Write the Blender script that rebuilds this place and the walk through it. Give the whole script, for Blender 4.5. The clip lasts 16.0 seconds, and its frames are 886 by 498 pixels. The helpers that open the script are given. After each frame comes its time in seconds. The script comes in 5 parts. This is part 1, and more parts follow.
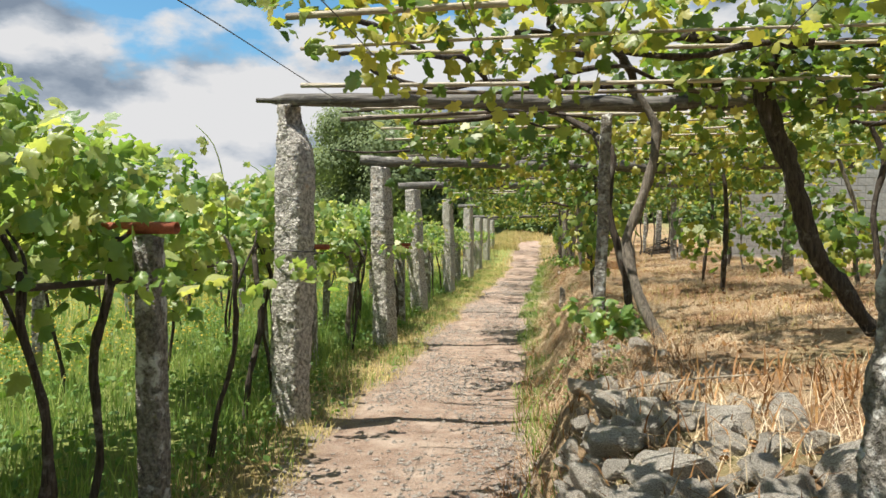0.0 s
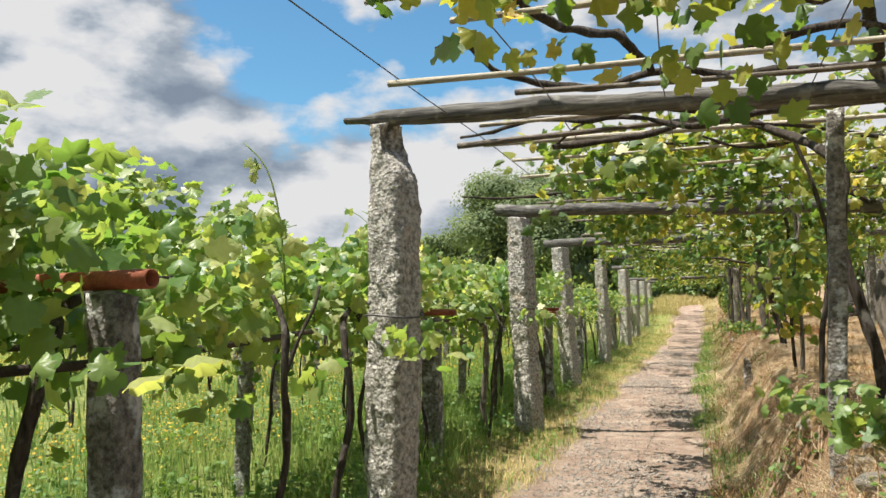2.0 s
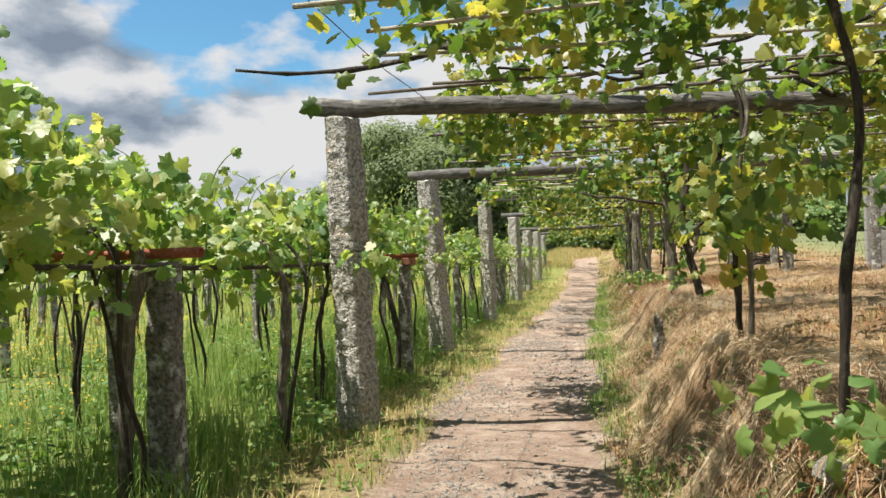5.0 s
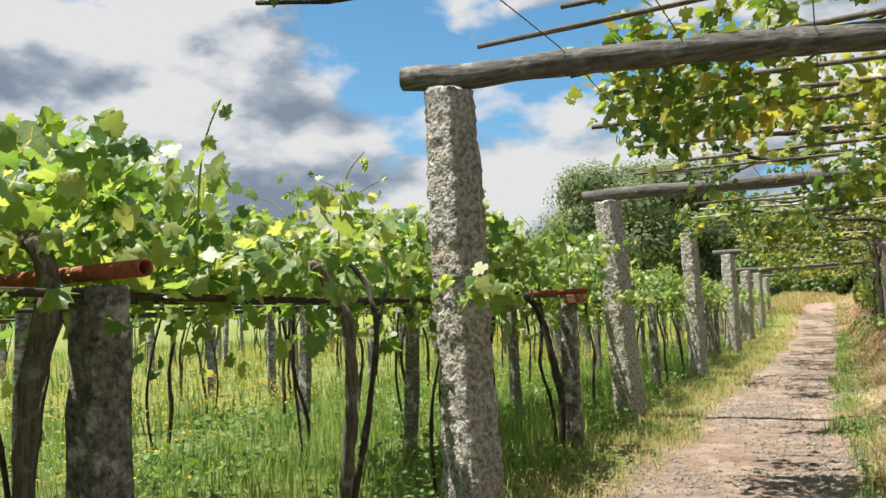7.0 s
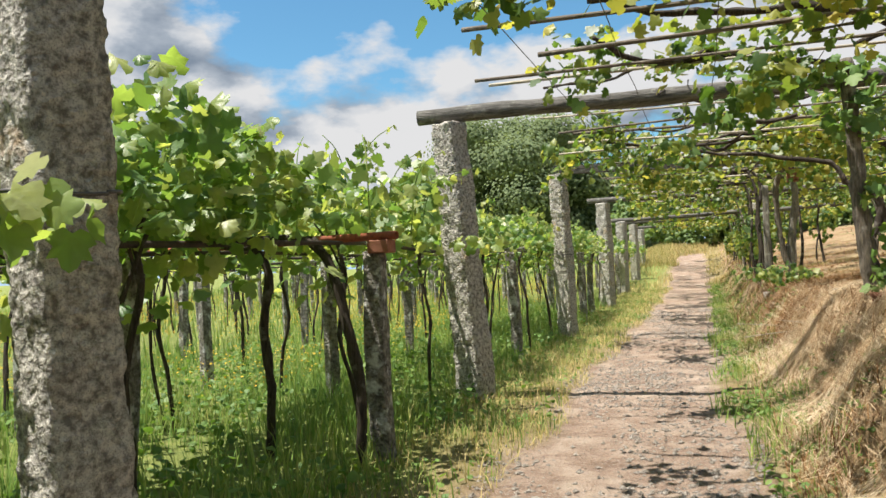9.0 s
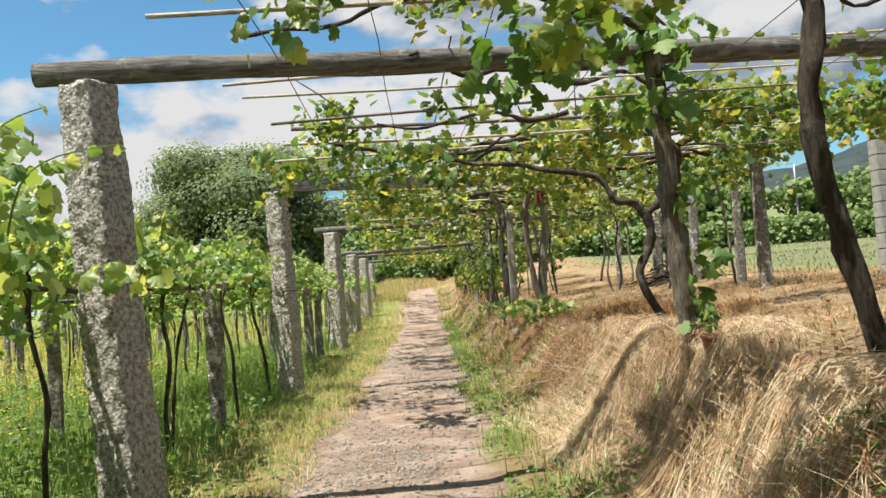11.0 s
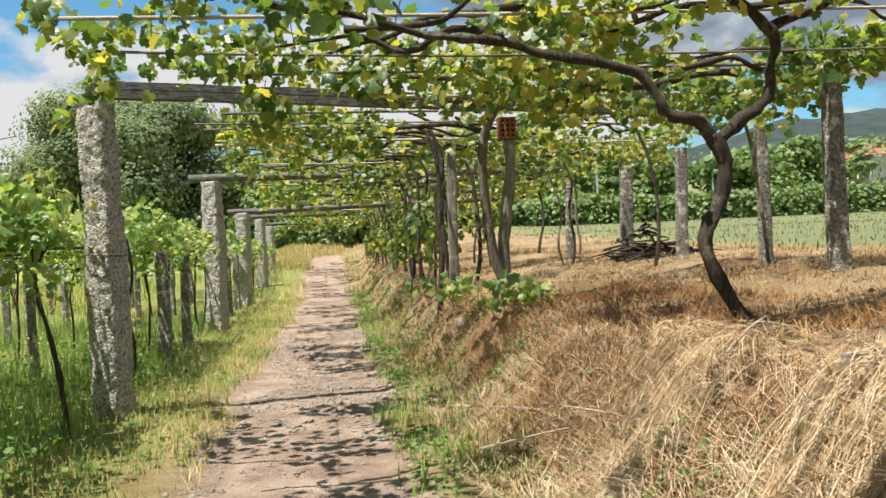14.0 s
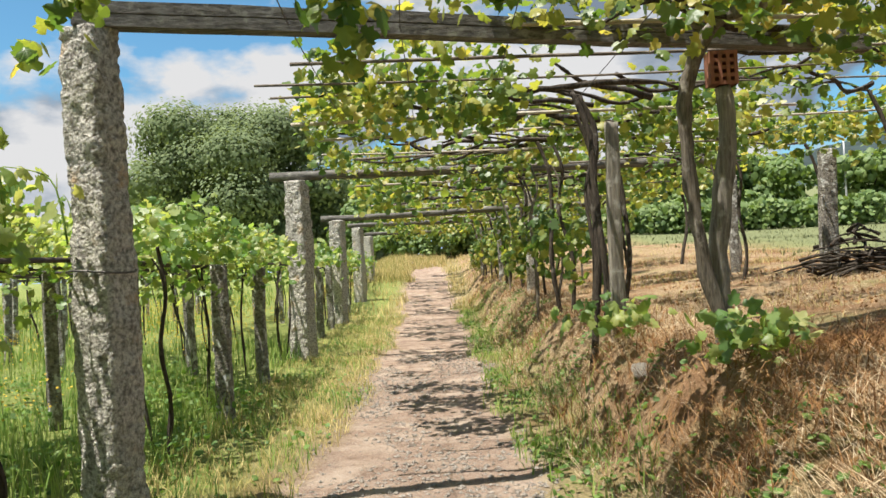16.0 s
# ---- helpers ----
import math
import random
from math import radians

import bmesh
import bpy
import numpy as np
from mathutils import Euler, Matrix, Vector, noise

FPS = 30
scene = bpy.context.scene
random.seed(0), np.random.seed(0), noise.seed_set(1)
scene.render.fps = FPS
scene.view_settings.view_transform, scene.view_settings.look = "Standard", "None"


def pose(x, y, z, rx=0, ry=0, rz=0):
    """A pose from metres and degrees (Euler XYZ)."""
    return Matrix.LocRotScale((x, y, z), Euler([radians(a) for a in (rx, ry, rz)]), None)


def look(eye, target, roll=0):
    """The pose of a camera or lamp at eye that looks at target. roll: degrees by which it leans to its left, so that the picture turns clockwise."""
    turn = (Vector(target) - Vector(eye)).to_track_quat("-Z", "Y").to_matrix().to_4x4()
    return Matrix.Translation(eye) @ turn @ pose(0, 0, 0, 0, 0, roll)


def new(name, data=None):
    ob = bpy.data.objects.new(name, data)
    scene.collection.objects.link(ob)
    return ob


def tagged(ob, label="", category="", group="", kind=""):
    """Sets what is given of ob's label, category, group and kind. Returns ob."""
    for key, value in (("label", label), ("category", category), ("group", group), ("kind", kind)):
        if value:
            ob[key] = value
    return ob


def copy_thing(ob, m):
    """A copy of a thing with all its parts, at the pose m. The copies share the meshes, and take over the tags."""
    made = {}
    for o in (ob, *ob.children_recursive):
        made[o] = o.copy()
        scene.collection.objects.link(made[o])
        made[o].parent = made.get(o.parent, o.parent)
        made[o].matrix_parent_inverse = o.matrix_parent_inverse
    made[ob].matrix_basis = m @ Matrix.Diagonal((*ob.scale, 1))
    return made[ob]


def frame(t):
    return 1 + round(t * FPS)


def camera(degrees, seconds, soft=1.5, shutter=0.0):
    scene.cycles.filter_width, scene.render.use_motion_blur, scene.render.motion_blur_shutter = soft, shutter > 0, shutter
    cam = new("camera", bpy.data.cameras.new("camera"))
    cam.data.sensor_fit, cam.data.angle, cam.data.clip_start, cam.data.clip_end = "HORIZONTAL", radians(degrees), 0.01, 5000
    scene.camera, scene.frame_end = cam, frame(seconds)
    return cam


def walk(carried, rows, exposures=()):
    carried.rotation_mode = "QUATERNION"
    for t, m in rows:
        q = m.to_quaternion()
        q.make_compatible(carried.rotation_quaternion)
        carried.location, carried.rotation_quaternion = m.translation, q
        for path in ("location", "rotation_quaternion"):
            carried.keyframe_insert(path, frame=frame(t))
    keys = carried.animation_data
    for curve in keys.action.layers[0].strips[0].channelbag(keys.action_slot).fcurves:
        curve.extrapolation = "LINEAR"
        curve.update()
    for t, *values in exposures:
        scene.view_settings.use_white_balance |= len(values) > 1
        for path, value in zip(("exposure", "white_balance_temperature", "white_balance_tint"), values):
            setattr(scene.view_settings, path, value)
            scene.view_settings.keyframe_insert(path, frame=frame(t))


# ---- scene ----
cam = camera(57.5, 16.0)
PATH = [
    (0, (1.133, 0.635, 1.647), (0.863, 2.617, 1.613), -0.0),
    (0.5, (1.125, 1.104, 1.617), (0.686, 3.055, 1.582), -0.7),
    (1, (1.045, 1.533, 1.588), (0.488, 3.453, 1.599), -1.9),
    (1.5, (0.949, 1.995, 1.614), (0.348, 3.9, 1.713), -2.0),
    (2, (0.879, 2.472, 1.589), (0.249, 4.365, 1.725), -1.0),
    (2.5, (0.837, 2.973, 1.54), (0.211, 4.869, 1.657), -1.4),
    (3, (0.815, 3.496, 1.514), (0.212, 5.4, 1.616), -2.0),
    (3.5, (0.82, 4.067, 1.493), (0.306, 5.999, 1.56), -1.6),
    (4, (0.821, 4.688, 1.454), (0.392, 6.642, 1.471), -1.5),
    (4.2, (0.816, 4.902, 1.444), (0.424, 6.863, 1.435), -1.7),
    (6.3, (0.729, 7.186, 1.336), (0.262, 9.128, 1.451), -1.9),
    (6.5, (0.736, 7.408, 1.309), (0.159, 9.319, 1.431), -2.1),
    (7, (0.643, 8.03, 1.308), (-0.233, 9.821, 1.468), -1.9),
    (7.5, (0.523, 8.655, 1.257), (-0.486, 10.377, 1.382), -2.9),
    (8, (0.484, 9.283, 1.25), (-0.48, 11.035, 1.294), -2.8),
    (8.5, (0.48, 9.858, 1.253), (-0.342, 11.681, 1.284), -2.4),
    (9, (0.444, 10.454, 1.261), (-0.18, 12.354, 1.302), -2.7),
    (9.5, (0.405, 11.089, 1.244), (-0.011, 13.044, 1.318), -3.5),
    (10, (0.336, 11.74, 1.258), (0.124, 13.727, 1.35), -3.7),
    (10.2, (0.305, 12.0, 1.231), (0.151, 13.991, 1.331), -3.7),
    (12.3, (-0.104, 14.595, 1.327), (0.138, 16.579, 1.403), -3.0),
    (12.5, (-0.093, 14.83, 1.326), (0.165, 16.812, 1.394), -2.6),
    (13, (-0.01, 15.454, 1.327), (0.256, 17.436, 1.367), -2.7),
    (13.5, (0.014, 16.148, 1.279), (0.283, 18.13, 1.291), -2.8),
    (14, (0.09, 16.801, 1.283), (0.349, 18.785, 1.285), -2.5),
    (14.5, (0.114, 17.48, 1.277), (0.35, 19.466, 1.281), -2.2),
    (15, (0.088, 18.17, 1.295), (0.231, 20.165, 1.312), -2.8),
    (15.5, (0.035, 18.875, 1.3), (0.119, 20.873, 1.334), -2.7),
    (16, (-0.041, 19.583, 1.308), (-0.025, 21.582, 1.348), -2.7),
]
walk(cam, [(t, look(eye, target, roll)) for t, eye, target, roll in PATH])

# ---- world, sun ----
scene.view_settings.exposure = 1.0
SUN_DIR = Vector((-0.28, -0.14, 0.95)).normalized()
sun = new("sun", bpy.data.lights.new("sun", "SUN"))
sun.data.energy, sun.data.angle, sun.data.color = 5.0, radians(0.53), (1.0, 0.95, 0.86)
sun.matrix_world = look((0, 0, 60), Vector((0, 0, 60)) - SUN_DIR)


class Nodes:
    """Short hand for node trees."""

    def __init__(self, tree):
        self.tree = tree
        tree.nodes.clear()

    def add(self, kind, sets=None, **ins):
        n = self.tree.nodes.new(kind)
        for key, value in (sets or {}).items():
            setattr(n, key, value)
        for key, value in ins.items():
            self.put(n.inputs[int(key[1:]) if key[0] == "i" and key[1:].isdigit() else key.replace("_", " ")], value)
        return n

    def put(self, socket, value):
        if isinstance(value, bpy.types.NodeSocket):
            self.tree.links.new(value, socket)
        else:
            socket.default_value = value

    def math(self, op, a, b=0.0, clamp=False):
        return self.add("ShaderNodeMath", {"operation": op, "use_clamp": clamp}, i0=a, i1=b).outputs[0]

    def mix(self, f, a, b, blend="MIX"):
        n = self.add("ShaderNodeMix", {"data_type": "RGBA", "blend_type": blend})
        self.put(n.inputs[0], f), self.put(n.inputs[6], a), self.put(n.inputs[7], b)
        return n.outputs[2]

    def ramp(self, f, *stops):
        n = self.add("ShaderNodeValToRGB", i0=f)
        e = n.color_ramp.elements
        while len(e) < len(stops):
            e.new(0.5)
        for el, (p, c) in zip(e, stops):
            el.position, el.color = p, (*c, 1) if len(c) == 3 else c
        return n.outputs[0]

    def noise(self, vec, scale, detail=4.0, rough=0.55, out=0):
        return self.add("ShaderNodeTexNoise", Vector=vec, Scale=scale, Detail=detail, Roughness=rough).outputs[out]


def build_world():
    world = bpy.data.worlds.new("sky")
    scene.world = world
    world.use_nodes = True
    g = Nodes(world.node_tree)
    sky = g.add("ShaderNodeTexSky", {"sky_type": "NISHITA", "sun_disc": False, "sun_elevation": math.asin(SUN_DIR.z),
                                     "sun_rotation": math.atan2(SUN_DIR.x, SUN_DIR.y), "air_density": 1.0, "dust_density": 0.6})
    gen = g.add("ShaderNodeTexCoord").outputs["Generated"]
    sep = g.add("ShaderNodeSeparateXYZ", i0=gen)
    p = g.add("ShaderNodeVectorMath", {"operation": "MULTIPLY"}, i0=gen, i1=(1.0, 1.0, 1.9)).outputs[0]
    p = g.add("ShaderNodeVectorMath", {"operation": "ADD"}, i0=p, i1=(3.3, 1.7, 0.4)).outputs[0]
    big = g.noise(p, 3.6, 10.0, 0.52)
    shift = g.add("ShaderNodeVectorMath", {"operation": "ADD"}, i0=p, i1=(-0.03, -0.01, 0.075)).outputs[0]
    lit = g.noise(shift, 3.6, 10.0, 0.52)
    low = g.noise(p, 1.9, 2.0, 0.5)
    haze = g.math("MULTIPLY", g.math("SUBTRACT", 0.35, sep.outputs[2]), 0.16)
    mask = g.ramp(g.math("ADD", g.math("ADD", big, haze), g.math("MULTIPLY", g.math("SUBTRACT", low, 0.5), 0.45)), (0.415, (0, 0, 0)), (0.475, (1, 1, 1)))
    relief = g.math("ADD", g.math("MULTIPLY", g.math("SUBTRACT", big, lit), 5.2), 0.74)
    thick = g.math("SUBTRACT", relief, g.math("MULTIPLY", g.math("SUBTRACT", low, 0.45), 1.0))
    col = g.ramp(thick, (0.16, (0.29, 0.36, 0.46)), (0.48, (0.50, 0.57, 0.66)), (0.66, (0.76, 0.80, 0.86)), (0.9, (0.98, 0.98, 0.99)))
    sky_bg = g.add("ShaderNodeBackground", Color=g.mix(1.0, sky.outputs[0], (0.62, 1.0, 1.08, 1), "MULTIPLY"), Strength=0.072)
    cloud_bg = g.add("ShaderNodeBackground", Color=col, Strength=0.395)
    both = g.add("ShaderNodeMixShader", i0=mask, i1=sky_bg.outputs[0], i2=cloud_bg.outputs[0])
    g.add("ShaderNodeOutputWorld", Surface=both.outputs[0])


build_world()

# ---- materials ----


def material(name):
    m = bpy.data.materials.new(name)
    m.use_nodes = True
    g = Nodes(m.node_tree)
    return m, g


def finish(g, color, rough=0.85, height=None, strength=0.4, dist=0.02, metal=0.0, spec=0.4, through_color=None, through_mix=0.0):
    b = g.add("ShaderNodeBsdfPrincipled", Base_Color=color, Roughness=rough, Metallic=metal)
    b.inputs["Specular IOR Level"].default_value = spec
    if height is not None:
        bump = g.add("ShaderNodeBump", Strength=strength, Distance=dist, Height=height)
        g.put(b.inputs["Normal"], bump.outputs[0])
    out = b.outputs[0]
    if through_color is not None:
        t = g.add("ShaderNodeBsdfTranslucent", Color=through_color)
        out = g.add("ShaderNodeMixShader", i0=through_mix, i1=out, i2=t.outputs[0]).outputs[0]
    g.add("ShaderNodeOutputMaterial", Surface=out)


def coords(g):
    return g.add("ShaderNodeTexCoord").outputs["Object"]


def leaf_material(name, stops, through_mix=0.52, gloss=0.42):
    m, g = material(name)
    rnd = g.add("ShaderNodeNewGeometry").outputs["Random Per Island"]
    p = coords(g)
    patch = g.noise(p, 0.9, 3.0)
    f = g.math("ADD", g.math("MULTIPLY", rnd, 0.62), g.math("MULTIPLY", g.math("SUBTRACT", patch, 0.33), 1.1))
    c = g.ramp(f, *stops)
    blotch = g.noise(p, 45.0, 3.0)
    c = g.mix(g.math("MULTIPLY", blotch, 0.35), c, (0.10, 0.12, 0.02, 1))
    lighter = g.mix(1.0, c, (1.65, 1.6, 0.75, 1), "MULTIPLY")
    finish(g, c, gloss, blotch, 0.25, 0.01, spec=0.5, through_color=lighter, through_mix=through_mix)
    return m


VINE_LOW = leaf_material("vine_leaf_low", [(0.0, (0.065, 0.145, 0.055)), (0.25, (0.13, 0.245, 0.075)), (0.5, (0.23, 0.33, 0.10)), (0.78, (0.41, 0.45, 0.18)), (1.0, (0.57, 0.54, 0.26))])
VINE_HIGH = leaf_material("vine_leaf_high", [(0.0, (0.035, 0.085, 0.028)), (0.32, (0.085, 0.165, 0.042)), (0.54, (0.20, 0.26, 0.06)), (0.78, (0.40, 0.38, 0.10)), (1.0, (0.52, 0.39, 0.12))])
TREE_LEAF = leaf_material("tree_leaf", [(0.0, (0.115, 0.155, 0.085)), (0.5, (0.165, 0.215, 0.115)), (1.0, (0.225, 0.275, 0.15))], 0.3, 0.95)
HEDGE_LEAF = leaf_material("hedge_leaf", [(0.0, (0.06, 0.12, 0.04)), (0.5, (0.13, 0.21, 0.06)), (1.0, (0.26, 0.33, 0.10))], 0.3, 0.6)
WEED_LEAF = leaf_material("weed_leaf", [(0.0, (0.05, 0.12, 0.03)), (0.5, (0.11, 0.22, 0.045)), (1.0, (0.22, 0.31, 0.08))], 0.35, 0.6)


def blade_material(name, stops, through_mix=0.3):
    m, g = material(name)
    rnd = g.add("ShaderNodeNewGeometry").outputs["Random Per Island"]
    patch = g.noise(coords(g), 0.7, 3.0)
    tuft = g.noise(coords(g), 4.5, 3.0)
    f = g.math("ADD", g.math("MULTIPLY", rnd, 0.55), g.math("MULTIPLY", g.math("SUBTRACT", patch, 0.4), 0.9))
    f = g.math("ADD", f, g.math("MULTIPLY", g.math("SUBTRACT", tuft, 0.45), 1.1))
    c = g.ramp(f, *stops)
    finish(g, c, 0.7, spec=0.3, through_color=c, through_mix=through_mix)
    return m


GRASS = blade_material("green_grass", [(0.0, (0.09, 0.19, 0.045)), (0.4, (0.22, 0.33, 0.07)), (0.75, (0.38, 0.43, 0.12)), (1.0, (0.54, 0.47, 0.19))], 0.45)
DRY = blade_material("dry_grass", [(0.0, (0.22, 0.25, 0.07)), (0.35, (0.42, 0.35, 0.13)), (0.7, (0.63, 0.49, 0.23)), (1.0, (0.74, 0.61, 0.35))], 0.4)
STRAW = blade_material("straw", [(0.0, (0.26, 0.15, 0.075)), (0.30, (0.46, 0.325, 0.185)), (0.6, (0.63, 0.505, 0.34)), (1.0, (0.78, 0.68, 0.52))], 0.2)
RUST = blade_material("brown_dead_weeds", [(0.0, (0.13, 0.06, 0.025)), (0.5, (0.28, 0.14, 0.05)), (1.0, (0.45, 0.27, 0.11))], 0.15)
FIELD = blade_material("pale_field_grass", [(0.0, (0.12, 0.14, 0.065)), (0.5, (0.20, 0.21, 0.10)), (1.0, (0.31, 0.29, 0.15))])
FLOWER = blade_material("yellow_flowers", [(0.0, (0.46, 0.31, 0.03)), (1.0, (0.66, 0.47, 0.06))], 0.3)


def granite_material(name, dark, light, lichen, lichen_at=0.62, patch=4.0):
    m, g = material(name)
    p = coords(g)
    rnd = g.add("ShaderNodeObjectInfo").outputs["Random"]
    off = g.add("ShaderNodeVectorMath", {"operation": "ADD"}, i0=p, i1=g.add("ShaderNodeCombineXYZ", i0=g.math("MULTIPLY", rnd, 37.0)).outputs[0]).outputs[0]
    lumps = g.noise(off, 34.0, 6.0, 0.62)
    grain = g.noise(off, 170.0, 2.0, 0.6)
    stain = g.noise(off, patch, 4.0, 0.6)
    c = g.ramp(lumps, (0.36, dark), (0.60, light))
    c = g.mix(g.ramp(grain, (0.5, (0, 0, 0)), (0.68, (0.6, 0.6, 0.6))), c, (0.14, 0.13, 0.12, 1), "MIX")
    c = g.mix(g.ramp(stain, (lichen_at, (0, 0, 0)), (lichen_at + 0.1, (0.75, 0.75, 0.75))), c, (*lichen, 1))
    dk = g.noise(off, 7.0, 5.0, 0.7)
    c = g.mix(g.ramp(dk, (0.58, (0, 0, 0)), (0.68, (0.5, 0.5, 0.5))), c, (0.14, 0.13, 0.115, 1))
    chips = g.add("ShaderNodeTexVoronoi", Vector=off, Scale=46.0).outputs["Distance"]
    hgt = g.math("ADD", g.math("ADD", lumps, g.math("MULTIPLY", chips, 0.55)), g.math("MULTIPLY", grain, 0.35))
    finish(g, c, 0.95, hgt, 1.0, 0.034, spec=0.2)
    return m


GRANITE = granite_material("granite_post", (0.21, 0.19, 0.165), (0.70, 0.655, 0.585), (0.54, 0.36, 0.20), 0.62)
GRANITE_DARK = granite_material("weathered_granite", (0.095, 0.085, 0.072), (0.33, 0.305, 0.265), (0.74, 0.74, 0.71), 0.54, 10.0)
GRAVEL = granite_material("path_pebbles", (0.20, 0.17, 0.14), (0.42, 0.37, 0.32), (0.30, 0.24, 0.19), 0.64)
ROCK = granite_material("field_stone", (0.30, 0.26, 0.21), (0.72, 0.665, 0.575), (0.36, 0.28, 0.18), 0.60, 7.0)


def wood_material(name, dark, light, moss, scale=(3, 40, 40)):
    m, g = material(name)
    p = g.add("ShaderNodeMapping", Vector=coords(g), Scale=scale).outputs[0]
    q = coords(g)
    fibre = g.noise(p, 1.0, 6.0, 0.7)
    c = g.ramp(fibre, (0.32, dark), (0.65, light))
    c = g.mix(g.ramp(g.noise(q, 9.0, 5.0, 0.65), (0.56, (0, 0, 0)), (0.68, (0.7, 0.7, 0.7))), c, (*moss, 1))
    finish(g, c, 0.9, fibre, 0.9, 0.02, spec=0.2)
    return m


BEAM_WOOD = wood_material("grey_beam_wood", (0.04, 0.037, 0.033), (0.20, 0.187, 0.168), (0.30, 0.295, 0.25))
POLE_WOOD = wood_material("grey_pole_wood", (0.09, 0.08, 0.065), (0.33, 0.30, 0.25), (0.45, 0.44, 0.38), (40, 40, 3))
BARK = wood_material("vine_bark", (0.018, 0.014, 0.011), (0.085, 0.068, 0.052), (0.19, 0.175, 0.15), (60, 60, 8))
BARK_PALE = wood_material("pale_vine_bark", (0.05, 0.043, 0.034), (0.235, 0.20, 0.16), (0.38, 0.35, 0.30), (60, 60, 8))
CANE = wood_material("bleached_cane", (0.26, 0.22, 0.16), (0.58, 0.52, 0.42), (0.20, 0.17, 0.13), (4, 60, 60))
CANE_DARK = wood_material("dark_cane", (0.06, 0.05, 0.04), (0.24, 0.20, 0.16), (0.35, 0.31, 0.25), (4, 60, 60))


def plain_material(name, color, rough, metal=0.0, vary=0.25, scale=20.0, bump=0.2):
    m, g = material(name)
    n = g.noise(coords(g), scale, 5.0, 0.6)
    dark = tuple(v * (1 - vary) for v in color)
    c = g.ramp(n, (0.3, dark), (0.7, color))
    finish(g, c, rough, n, bump, 0.01, metal)
    return m


RUST_PIPE = plain_material("rusty_red_pipe", (0.36, 0.105, 0.05), 0.7, 0.2, 0.5, 35.0)
IRON = plain_material("dark_iron_rail", (0.075, 0.055, 0.045), 0.7, 0.3, 0.5, 35.0)
WIRE = plain_material("trellis_wire", (0.13, 0.12, 0.115), 0.55, 0.6, 0.4)
TERRACOTTA = plain_material("terracotta", (0.31, 0.125, 0.075), 0.85, 0.0, 0.3, 30.0, 0.3)
BLOCK = plain_material("concrete_block", (0.40, 0.39, 0.37), 0.95, 0.0, 0.35, 14.0, 0.4)
MORTAR = plain_material("mortar", (0.33, 0.32, 0.305), 0.95)
PLASTER = plain_material("white_plaster", (0.80, 0.78, 0.74), 0.9, 0.0, 0.1, 2.0)
ROOF_TILE = plain_material("red_roof_tiles", (0.34, 0.15, 0.11), 0.85, 0.0, 0.4, 3.0)
DARK_GLASS = plain_material("dark_window_glass", (0.03, 0.035, 0.04), 0.1, 0.0, 0.2)
CAR_PAINT = plain_material("pale_car_paint", (0.62, 0.68, 0.74), 0.3, 0.0, 0.05)
RUBBER = plain_material("tyre_rubber", (0.025, 0.025, 0.025), 0.8)
STEEL = plain_material("grey_steel_pole", (0.50, 0.51, 0.52), 0.5, 0.4, 0.15)
FOREST = plain_material("far_forest", (0.034, 0.055, 0.052), 1.0, 0.0, 0.6, 0.12, 0.0)
# the blue of distant air haze is put into the mountains' base colour
MOUNTAIN = plain_material("hazed_far_mountain", (0.16, 0.23, 0.33), 1.0, 0.0, 0.2, 0.002, 0.0)


